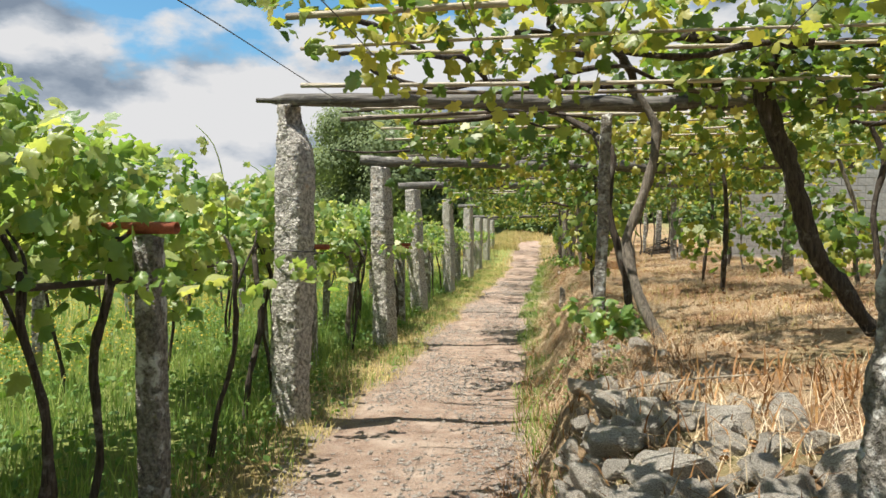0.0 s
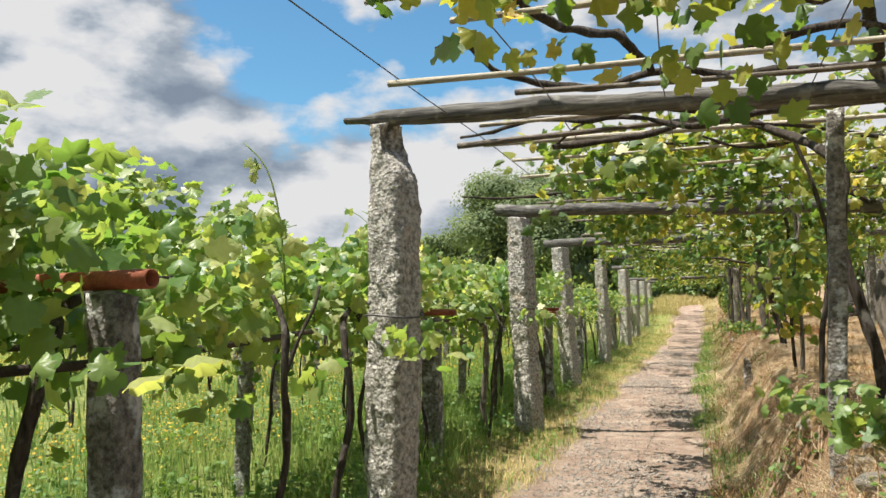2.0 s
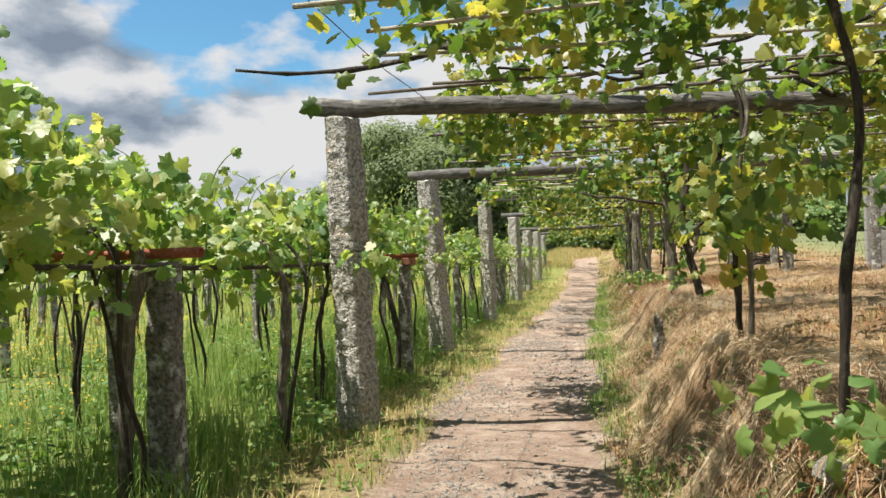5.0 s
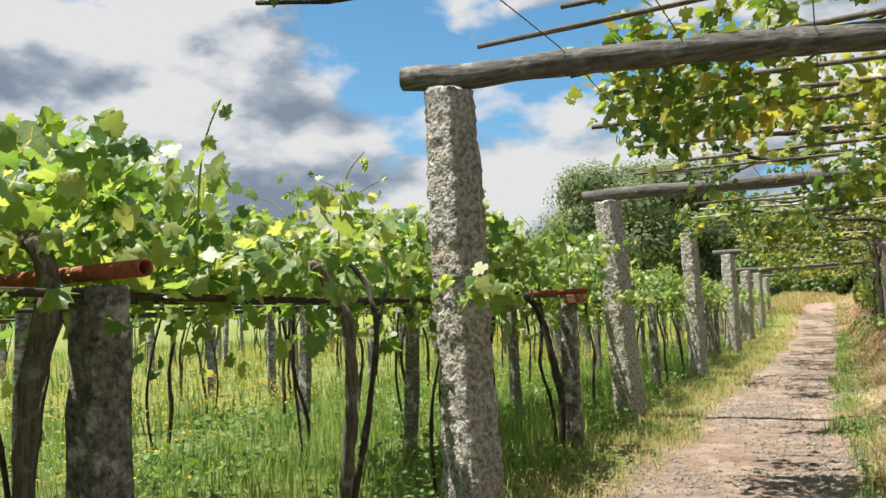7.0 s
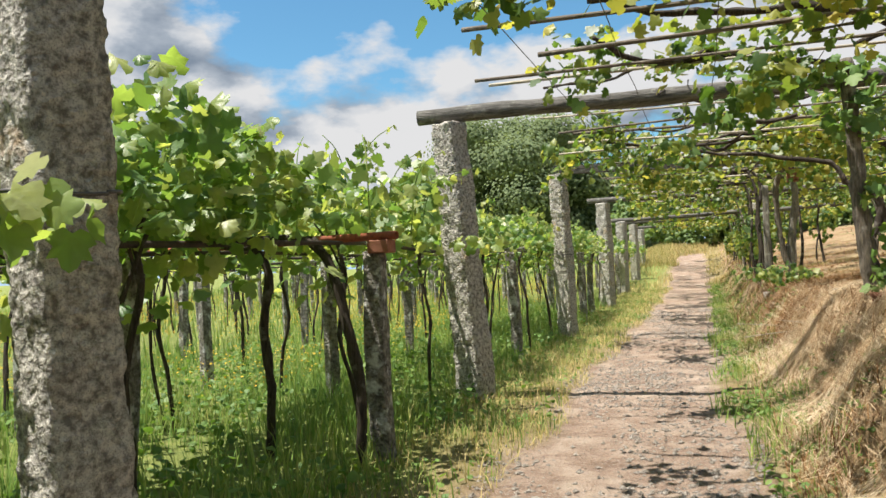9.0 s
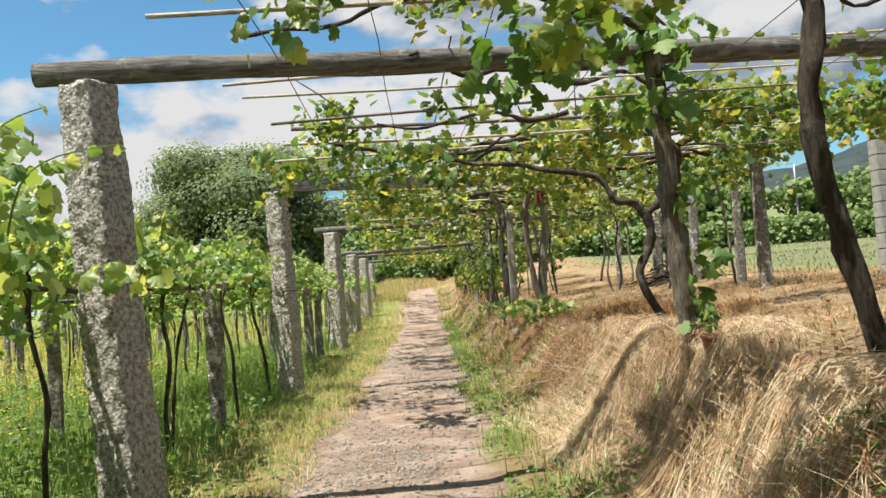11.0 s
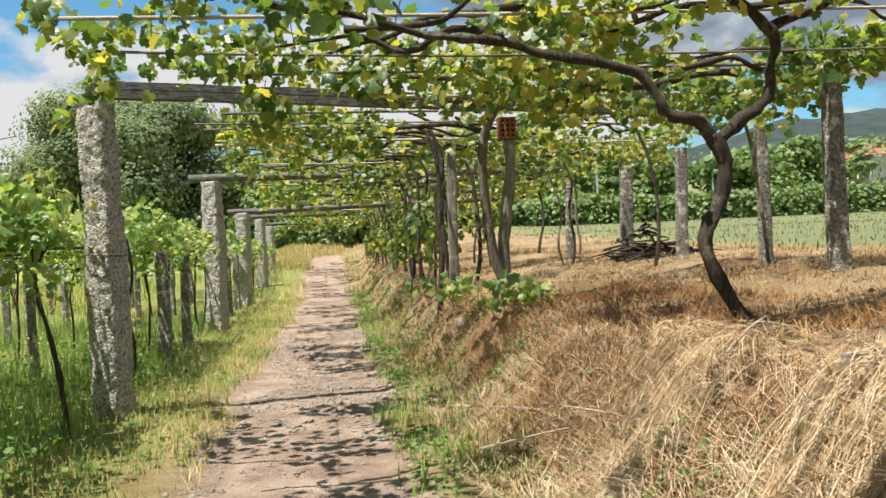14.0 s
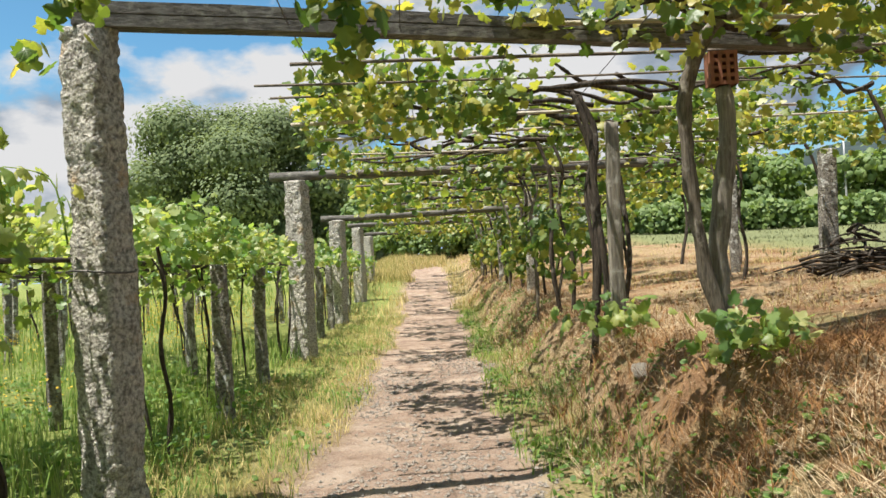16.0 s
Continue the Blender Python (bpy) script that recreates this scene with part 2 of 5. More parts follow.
def ground_material():
    m, g = material("ground")
    p = coords(g)
    zone = g.add("ShaderNodeAttribute", {"attribute_name": "zone"}).outputs["Color"]
    sep = g.add("ShaderNodeSeparateColor", i0=zone)
    fine = g.noise(p, 42.0, 6.0, 0.7)
    mid = g.noise(p, 7.0, 5.0, 0.6)
    wide = g.noise(p, 1.1, 4.0, 0.6)
    grit = g.noise(p, 95.0, 4.0, 0.65)
    path = g.ramp(mid, (0.28, (0.18, 0.115, 0.082)), (0.5, (0.285, 0.195, 0.142)), (0.75, (0.38, 0.285, 0.22)))
    path = g.mix(g.ramp(grit, (0.52, (0, 0, 0)), (0.66, (0.7, 0.7, 0.7))), path, (0.46, 0.41, 0.355, 1))
    path = g.mix(g.ramp(fine, (0.36, (0.6, 0.6, 0.6)), (0.48, (0, 0, 0))), path, (0.17, 0.125, 0.095, 1))
    path = g.mix(g.ramp(g.noise(p, 2.3, 4.0, 0.6), (0.48, (0, 0, 0)), (0.66, (0.75, 0.75, 0.75))), path, g.mix(grit, (0.37, 0.27, 0.20, 1), (0.54, 0.455, 0.375, 1)))
    green = g.ramp(mid, (0.3, (0.11, 0.14, 0.04)), (0.6, (0.22, 0.25, 0.07)), (0.8, (0.34, 0.30, 0.12)))
    straw = g.ramp(fine, (0.3, (0.17, 0.11, 0.065)), (0.55, (0.35, 0.25, 0.145)), (0.75, (0.54, 0.43, 0.285)))
    straw = g.mix(g.ramp(wide, (0.47, (0, 0, 0)), (0.6, (0.85, 0.85, 0.85))), straw, (0.22, 0.12, 0.062, 1))
    straw = g.mix(g.ramp(g.noise(p, 0.8, 4.0, 0.65), (0.54, (0, 0, 0)), (0.66, (0.6, 0.6, 0.6))), straw, (0.19, 0.19, 0.07, 1))
    c = g.mix(sep.outputs[1], green, straw)
    c = g.mix(sep.outputs[0], c, path)
    soft = g.mix(g.ramp(mid, (0.4, (0, 0, 0)), (0.6, (1, 1, 1))), (0.13, 0.15, 0.07, 1), (0.19, 0.20, 0.095, 1))
    c = g.mix(sep.outputs[2], c, soft)
    hgt = g.math("ADD", g.math("MULTIPLY", fine, 0.6), g.math("ADD", mid, g.math("MULTIPLY", grit, 0.3)))
    finish(g, c, 0.95, hgt, 1.0, 0.05, spec=0.2)
    return m


GROUND = ground_material()

# ---- shapes ----
RNG = np.random.default_rng(7)


def mesh_of(name, verts, tris):
    me = bpy.data.meshes.new(name)
    verts, tris = np.asarray(verts, dtype=np.float32), np.asarray(tris, dtype=np.int32)
    k = tris.shape[1]
    me.vertices.add(len(verts))
    me.vertices.foreach_set("co", verts.ravel())
    me.loops.add(tris.size)
    me.loops.foreach_set("vertex_index", tris.ravel())
    me.polygons.add(len(tris))
    me.polygons.foreach_set("loop_start", np.arange(0, tris.size, k, dtype=np.int32))
    me.polygons.foreach_set("loop_total", np.full(len(tris), k, dtype=np.int32))
    me.update(calc_edges=True)
    me.validate()
    return me


def solid(name, verts, faces, mat, parent=None, label="", smooth=True):
    me = bpy.data.meshes.new(name)
    me.from_pydata([tuple(v) for v in verts], [], [tuple(f) for f in faces])
    return dress(new(name, me), mat, parent, label, smooth)


def dress(ob, mat, parent=None, label="", smooth=True):
    ob.data.materials.append(mat)
    ob.data.polygons.foreach_set("use_smooth", [smooth] * len(ob.data.polygons))
    if parent is not None:
        ob.parent = parent
    return tagged(ob, label)


def part(name, bm, mat, parent=None, label="", smooth=False):
    me = bpy.data.meshes.new(name)
    bm.to_mesh(me)
    bm.free()
    return dress(new(name, me), mat, parent, label, smooth)


def box(size, at=(0, 0, 0), bevel=0.01, cuts=0):
    bm = bmesh.new()
    bmesh.ops.create_cube(bm, size=1.0, matrix=Matrix.Translation(at) @ Matrix.Diagonal((*size, 1)))
    if bevel:
        bmesh.ops.bevel(bm, geom=bm.edges[:], offset=bevel, segments=2, affect="EDGES", profile=0.6)
    if cuts:
        bmesh.ops.subdivide_edges(bm, edges=bm.edges[:], cuts=cuts, use_grid_fill=True)
    return bm


def smooth_line(points, steps=6):
    """Points of a soft line through the given ones."""
    pts = [Vector(p) for p in points]
    out = []
    for i in range(len(pts) - 1):
        a, b, c, d = pts[max(i - 1, 0)], pts[i], pts[i + 1], pts[min(i + 2, len(pts) - 1)]
        for k in range(steps):
            t = k / steps
            out.append(0.5 * ((2 * b) + (c - a) * t + (2 * a - 5 * b + 4 * c - d) * t * t + (3 * b - a - 3 * c + d) * t ** 3))
    out.append(pts[-1])
    return out


def tube_data(points, r0, r1, sides=8, rough=0.15, seed=0.0, steps=6):
    line = smooth_line(points, steps) if steps > 1 else [Vector(p) for p in points]
    verts, faces = [], []
    n = len(line)
    side = None
    for i, p in enumerate(line):
        d = (line[min(i + 1, n - 1)] - line[max(i - 1, 0)]).normalized()
        if side is None:
            side = d.orthogonal().normalized()
        side = (side - d * side.dot(d)).normalized()
        other = d.cross(side)
        r = r0 + (r1 - r0) * i / max(n - 1, 1)
        for k in range(sides):
            a = 2 * math.pi * k / sides
            w = side * math.cos(a) + other * math.sin(a)
            q = r * (1 + rough * 2 * noise.noise(p * 9 + w * 1.3 + Vector((seed, 0, 0))))
            verts.append(p + w * q)
    for i in range(n - 1):
        for k in range(sides):
            a, b = i * sides + k, i * sides + (k + 1) % sides
            faces.append((a, b, b + sides, a + sides))
    faces.append(tuple(reversed(range(sides))))
    faces.append(tuple(range((n - 1) * sides, n * sides)))
    return verts, faces


def tube(name, points, r0, r1, mat, parent=None, label="", sides=8, rough=0.15, steps=6):
    v, f = tube_data(points, r0, r1, sides, rough, RNG.random() * 50, steps)
    return solid(name, v, f, mat, parent, label)


# ---- the lie of the land ----


def sstep(a, b, v):
    t = np.clip((v - a) / (b - a), 0, 1)
    return t * t * (3 - 2 * t)


def wave(x, y):
    return (np.sin(x * 1.7 + y * 0.9) + np.sin(x * 0.6 - y * 1.4 + 1.3) + np.sin(x * 3.9 + y * 2.3 + 0.4) * 0.5 + np.sin(x * 2.1 - y * 4.7 + 2.0) * 0.5) / 3.0


def path_right(y):
    return np.interp(y, [0, 6, 10, 20, 40, 60], [1.05, 0.98, 0.82, 0.50, 0.50, 0.2]) + 0.07 * np.sin(y * 1.3) + 0.05 * np.sin(y * 3.1 + 1)


def path_left(y):
    return np.interp(y, [0, 6, 10, 20, 40, 60], [-0.6, -0.70, -0.80, -0.98, -1.02, -1.6]) + 0.07 * np.sin(y * 1.1 + 2) + 0.06 * np.sin(y * 2.7)


def bank_foot(y):
    return np.interp(y, [0, 5, 8, 12, 16, 20, 24, 40, 60], [1.08, 1.08, 1.1, 1.02, 1.08, 1.03, 0.92, 0.87, 0.8]) + 0.1 * np.sin(y * 1.9) + 0.06 * np.sin(y * 4.3)


def height(x, y):
    x, y = np.asarray(x, float), np.asarray(y, float)
    z = np.interp(y, [0, 6, 10, 18, 30, 45, 75, 400], [0.105, 0.075, 0.025, -0.03, -0.05, 0.0, 0.7, 1.5])
    z = z + np.interp(y, [32, 42, 52, 68, 110, 200], [0, 0.12, 0.62, 1.45, 1.6, 0.8]) * sstep(-5.5, -2.2, x) * sstep(14, 6, x)
    near = np.exp(-((x / 30.0) ** 2))
    foot = bank_foot(y)
    rise = sstep(foot - 0.05, foot + np.interp(y, [4.5, 6.5, 10, 14, 17.6, 19.5, 22, 26], [0.32, 0.48, 0.58, 0.6, 0.62, 0.85, 0.8, 0.65]), x) * (1 - 0.75 * sstep(44, 58, y))
    top = 0.70 + np.clip((x - 1.6) * 0.1, -0.03, 0.36) + 0.08 * np.exp(-(((y - 17.0) / 2.5) ** 2)) * sstep(5, 1.5, x) + 0.06 * np.exp(-(((y - 18.7) / 1.3) ** 2) - ((x - 1.75) / 0.5) ** 2)
    z = z + rise * (top + 0.05 * wave(x * 1.6, y * 1.6) + 0.05 * wave(x * 2.9 + 1, y * 2.5) * sstep(2.6, 1.6, x) + 0.022 * wave(x * 7.0, y * 6.2 + 1) * sstep(2.8, 1.6, x))
    z = z + sstep(28, 75, y) * sstep(3, 14, x) * 1.9
    z = z + sstep(75, 240, y) * sstep(0, 60, x) * 14.0
    z = z + sstep(-1.3, -3.5, x) * 0.06 + sstep(-1.2, -6, x) * 0.04 * wave(x, y)
    on_path = sstep(path_left(y) - 0.15, path_left(y) + 0.15, x) * sstep(path_right(y) + 0.15, path_right(y) - 0.15, x)
    z = z - 0.035 * on_path + (0.012 * wave(x * 2.5, y * 2.1) + 0.009 * wave(x * 8.0 + 2, y * 6.5)) * near
    return z


def build_ground():
    xs = np.concatenate([-np.geomspace(1500, 12, 26), np.arange(-11, -3, 0.5), np.arange(-3, 3.2, 0.07), np.arange(3.2, 11, 0.35), np.geomspace(11.5, 1500, 30)])
    ys = np.concatenate([-np.geomspace(600, 6, 14), np.arange(-5, 1, 0.5), np.arange(1, 34, 0.11), np.arange(34, 62, 0.6), np.geomspace(63, 3000, 34)])
    gx, gy = np.meshgrid(xs, ys)
    gz = height(gx, gy)
    verts = np.stack([gx, gy, gz], -1).reshape(-1, 3)
    w, h = len(xs), len(ys)
    i = (np.arange(h - 1)[:, None] * w + np.arange(w - 1)[None]).ravel()
    me = mesh_of("ground", verts, np.stack([i, i + 1, i + w + 1, i + w], -1))
    x, y = verts[:, 0], verts[:, 1]
    j = 0.09 * wave(x * 5.0, y * 5.0) + 0.05 * wave(x * 13.0, y * 11.0)
    path = sstep(path_left(y) - 0.12, path_left(y) + 0.16, x + j) * sstep(path_right(y) + 0.14, path_right(y) - 0.12, x + j) * sstep(82, 72, y)
    straw = np.maximum(sstep(0.75, 1.1, x + j), sstep(-1.75, -1.1, x + j * 2) * 0.7) * sstep(11.5, 8.0, x + j * 4) * sstep(110, 90, y)
    field = sstep(8.0, 11.5, x + j * 4)
    zone = np.stack([path, straw, field, np.ones_like(path)], -1).astype(np.float32)
    at = me.color_attributes.new("zone", "FLOAT_COLOR", "POINT")
    at.data.foreach_set("color", zone.ravel())
    ob = new("ground", me)
    dress(ob, GROUND)
    tagged(ob, "earth ground with dirt track, meadow and straw-strewn terrace", "ground", kind="structure")


build_ground()

# ---- leaves and blades ----
HALF_RIM = [(0.17, -0.14), (0.37, -0.05), (0.51, 0.17), (0.35, 0.28), (0.47, 0.56), (0.24, 0.55), (0.16, 0.74)]
LEAF_RIM = np.array([(0, 0.02)] + HALF_RIM + [(0, 0.88)] + [(-u, v) for u, v in reversed(HALF_RIM)])


def unit(v):
    return v / np.maximum(np.linalg.norm(v, axis=-1, keepdims=True), 1e-9)


def leaf_mesh(name, at, normal, size, mat, simple=False):
    """Many lobed leaves: places, facing, sizes."""
    n = len(at)
    rim = LEAF_RIM if not simple else LEAF_RIM[[1, 3, 5, 8, 11, 13, 15]]
    k = len(rim)
    tpl = np.zeros((k + 1, 3))
    tpl[0] = (0, 0.25, 0.05)
    tpl[1:, :2] = rim
    tpl[1:, 2] = -0.30 * (np.abs(rim[:, 0]) ** 1.2) - 0.22 * (rim[:, 1] - 0.3) ** 2 + 0.04 * np.cos(np.arange(k) * 2.4)
    normal = unit(normal)
    tang = unit(np.cross(normal, RNG.normal(size=(n, 3))))
    other = np.cross(normal, tang)
    curl = RNG.uniform(-0.4, 2.6, n)
    t = tpl[None] * np.asarray(size)[:, None, None]
    v = at[:, None] + t[..., :1] * tang[:, None] + t[..., 1:2] * other[:, None] + t[..., 2:] * curl[:, None, None] * normal[:, None]
    ring = np.arange(1, k + 1)
    tri = np.stack([np.zeros(k, int), ring, np.roll(ring, -1)], -1)
    tris = (np.arange(n)[:, None, None] * (k + 1) + tri[None]).reshape(-1, 3)
    me = mesh_of(name, v.reshape(-1, 3), tris)
    return dress(new(name, me), mat)


def blade_mesh(name, x, y, tall, wide, lean, mat, z=None, flat=0.0):
    """Many bent, pointed blades standing (or lying, flat = 1) on the ground."""
    n = len(x)
    z = height(x, y) - 0.01 if z is None else z
    a = RNG.uniform(0, 2 * math.pi, n)
    d = np.stack([np.cos(a), np.sin(a), np.zeros(n)], -1)
    s = np.stack([-np.sin(a), np.cos(a), np.zeros(n)], -1)
    up = np.stack([np.zeros(n), np.zeros(n), np.ones(n)], -1)
    lean = RNG.uniform(0.1, 1.0, n) * lean
    base = np.stack([x, y, z], -1)
    rise = tall * (1 - flat)
    out = tall * (lean * (1 - flat) + flat)
    mid = base + up * (rise * 0.55)[:, None] + d * (out * 0.35)[:, None]
    tip = base + up * (rise * (1 - 0.25 * np.minimum(lean, 1.5)) + 0.02)[:, None] + d * out[:, None]
    w = (s * np.asarray(wide).reshape(-1, 1)) * np.ones((n, 1))
    v = np.stack([base - w, base + w, mid - w * 0.75, mid + w * 0.75, tip], 1)
    tri = np.array([(0, 1, 3), (0, 3, 2), (2, 3, 4)])
    tris = (np.arange(n)[:, None, None] * 5 + tri[None]).reshape(-1, 3)
    return dress(new(name, mesh_of(name, v.reshape(-1, 3), tris)), mat)


def scatter(n, x0, x1, y0, y1, lump=0.0, scale=1.0):
    """Random places in a rectangle, thinned to tufts."""
    x, y = RNG.uniform(x0, x1, n), RNG.uniform(y0, y1, n)
    if lump:
        keep = RNG.random(n) < np.clip(0.5 + lump * wave(x * scale + 3, y * scale - 5), 0.03, 1)
        x, y = x[keep], y[keep]
    return x, y

# ---- tall granite posts and beams of the high pergola ----


def granite_post(x, y, w, d, tall, lean=(0, 0), slope=0.0, taper=0.06, mat=None, seed=0.0, label="", name="granite_post", turn=0.0, rough=1.0):
    """A rough-hewn monolith, its foot sunk in the ground."""
    z0 = float(height(x, y)) - 0.12
    rows, cols = max(12, int(tall / (0.022 if rough > 0.9 else 0.05))), (14 if rough > 0.9 else 6)
    ring = [(i / cols - 0.5, -0.5) for i in range(cols)] + [(0.5, i / cols - 0.5) for i in range(cols)] + [(0.5 - i / cols, 0.5) for i in range(cols)] + [(-0.5, 0.5 - i / cols) for i in range(cols)]
    ca, sa = math.cos(turn), math.sin(turn)
    verts, faces = [], []
    k = len(ring)

    def place(u, v, t, shrink):
        h = tall * t
        cut = slope * max(0.0, u + 0.15) * max(0.0, (t - 0.83) / 0.17) ** 1.7
        s = (1 - taper * t) * shrink
        px, py = u * w * s, v * d * s
        q = Vector((px * 9 + seed * 7.1, py * 9, h * 7))
        bulge = (noise.noise(q) * 0.014 + noise.noise(q * 2.6) * 0.012 + noise.noise(q * 6.5) * 0.012 + noise.noise(Vector((seed, 0, h * 1.3))) * 0.02) * rough
        r = Vector((u, v)).normalized() if (u or v) else Vector((0, 0))
        corner = 1 - 0.10 * max(0.0, (abs(u) + abs(v)) - 0.8) / 0.2
        px, py = px * corner + r.x * bulge, py * corner + r.y * bulge
        px, py = px - cut * w * 0.5, py
        px, py = px * ca - py * sa, px * sa + py * ca
        bend = noise.noise(Vector((seed * 3, 1, h * 0.9))) * 0.03
        return (x + px + lean[0] * t + bend, y + py + lean[1] * t, z0 + h - cut * 0.16 + noise.noise(q) * 0.02 * (t > 0.98))

    for i in range(rows + 1):
        for u, v in ring:
            verts.append(place(u, v, i / rows, 1.0))
    for i in range(rows):
        for j in range(k):
            a, b = i * k + j, i * k + (j + 1) % k
            faces.append((a, b, b + k, a + k))
    last = rows * k
    for shrink in (0.72, 0.35):
        base = len(verts)
        for u, v in ring:
            q = place(u, v, 1.0, shrink)
            verts.append((q[0], q[1], q[2] + 0.012 * (1 - shrink)))
        for j in range(k):
            faces.append((last + j, last + (j + 1) % k, base + (j + 1) % k, base + j))
        last = base
    faces.append(tuple(range(last, last + k)))
    ob = solid(name, verts, faces, mat or GRANITE)
    return tagged(ob, label, "stone post")


TALL = "tall rough-hewn grey granite post beside the track"
for x, y, w, d, top, lean, slope, seed, label in (
        (-1.06, 7.20, 0.30, 0.24, 2.74, (0.05, 0.0), 1.7, 1.0, "tall granite post with a slanting broken top"),
        (-1.33, 12.37, 0.29, 0.26, 2.66, (-0.07, 0.0), 0.10, 2.0, TALL + ", orange-stained"),
        (-1.74, 17.92, 0.31, 0.28, 2.63, (-0.15, 0.0), 0.0, 3.0, TALL + ", leaning, lichen-spotted"),
        (-1.86, 24.08, 0.30, 0.25, 2.71, (-0.06, 0.0), 0.0, 4.0, TALL + " with rusty orange top"),
        (-2.14, 32.0, 0.36, 0.30, 2.70, (0.0, 0.0), 0.0, 5.0, TALL),
        (-2.36, 38.4, 0.36, 0.30, 2.45, (0.03, 0.0), 0.0, 6.0, TALL),
        (-2.50, 45.0, 0.36, 0.30, 2.6, (0.0, 0.0), 0.0, 7.0, TALL),
        (-2.75, 52.0, 0.36, 0.30, 2.6, (0.0, 0.0), 0.0, 8.0, TALL)):
    granite_post(x, y, w, d, top - float(height(x, y)) + 0.12, lean, slope, 0.10, None, seed, label, turn=-0.42)


def wire_band(x, y, z, r):
    pts = [(x + r * math.cos(t * math.pi / 6) * 1.05, y + r * math.sin(t * math.pi / 6), z + 0.01 * math.sin(t)) for t in range(13)]
    tagged(tube("wire_band", pts, 0.006, 0.006, WIRE, sides=5, rough=0.0, steps=3), "rusty wire tied round a granite post", "wire")


wire_band(-1.03, 7.20, 1.52, 0.175)
wire_band(-1.37, 12.37, 1.52, 0.165)
wire_band(-1.90, 24.08, 1.36, 0.175)


def log_beam(a, b, r0, r1, label, name="wooden_beam", mat=None, split=False):
    a, b = Vector(a), Vector(b)
    n = 14
    pts = [a.lerp(b, i / n) + Vector((0, noise.noise(Vector((i * 0.5, a.y, 0))) * 0.03, noise.noise(Vector((i * 0.45, a.y, 5))) * 0.035)) for i in range(n + 1)]
    v, f = tube_data(pts, r0, r1, 12, 0.10, a.y, 2)
    if split:
        for q in v[:24]:
            q.z = a.z + (q.z - a.z) * 0.35 - 0.015
    return tagged(solid(name, v, f, mat or BEAM_WOOD), label, "beam")


log_beam((-1.34, 7.19, 2.795), (2.2, 7.36, 2.71), 0.054, 0.068, "weathered grey log beam with a split end on stone post", split=True)
log_beam((2.15, 7.42, 2.74), (5.6, 7.7, 2.70), 0.08, 0.07, "dark weathered log beam carrying the vine trellis")
log_beam((-1.70, 12.33, 2.755), (2.8, 13.1, 2.66), 0.075, 0.085, "mossy grey log beam on granite post")
log_beam((2.7, 13.2, 2.70), (5.6, 13.5, 2.72), 0.07, 0.07, "dark weathered log beam carrying the vine trellis")
log_beam((-2.20, 17.90, 2.715), (5.6, 18.95, 2.78), 0.075, 0.085, "pale grey round log beam on granite post")
log_beam((-2.55, 32.0, 2.78), (4.5, 32.1, 2.75), 0.07, 0.07, "weathered grey log beam on granite post")
log_beam((-2.7, 38.4, 2.5), (4.5, 38.4, 2.6), 0.07, 0.07, "weathered grey log beam on granite post")
log_beam((-2.8, 45.0, 2.68), (4.5, 45.0, 2.68), 0.07, 0.07, "weathered grey log beam on granite post")
log_beam((-2.9, 52.0, 2.68), (4.5, 52.0, 2.68), 0.07, 0.07, "weathered grey log beam on granite post")


def plank_beam(a, b, w, h, label):
    a, b = Vector(a), Vector(b)
    bm = bmesh.new()
    n = 18
    loops = []
    d = (b - a)
    for i in range(n + 1):
        c = a + d * (i / n) + Vector((0, 0, noise.noise(Vector((i * 0.4, 9, 0))) * 0.012))
        lip = 0.012 * noise.noise(Vector((i * 0.9, 3, 0)))
        prof = [(-w, -h), (w, -h), (w, -h * 0.05), (w * 0.82, 0.0), (w, h * 0.08), (w, h + lip), (-w, h - lip), (-w, h * 0.08), (-w * 0.82, 0.0), (-w, -h * 0.05)]
        loops.append([bm.verts.new(c + Vector((0, p, q))) for p, q in prof])
    for r, s in zip(loops, loops[1:]):
        for j in range(len(r)):
            bm.faces.new((r[j], r[(j + 1) % len(r)], s[(j + 1) % len(r)], s[j]))
    bm.faces.new(list(reversed(loops[0])))
    bm.faces.new(loops[-1])
    bmesh.ops.recalc_face_normals(bm, faces=bm.faces[:])
    return tagged(part("plank_beam", bm, BEAM_WOOD), label, "beam")


plank_beam((-1.97, 24.02, 2.78), (3.1, 25.3, 2.76), 0.06, 0.07, "weathered grey squared timber beam with a groove")

# ---- canes and wires of the high pergola ----


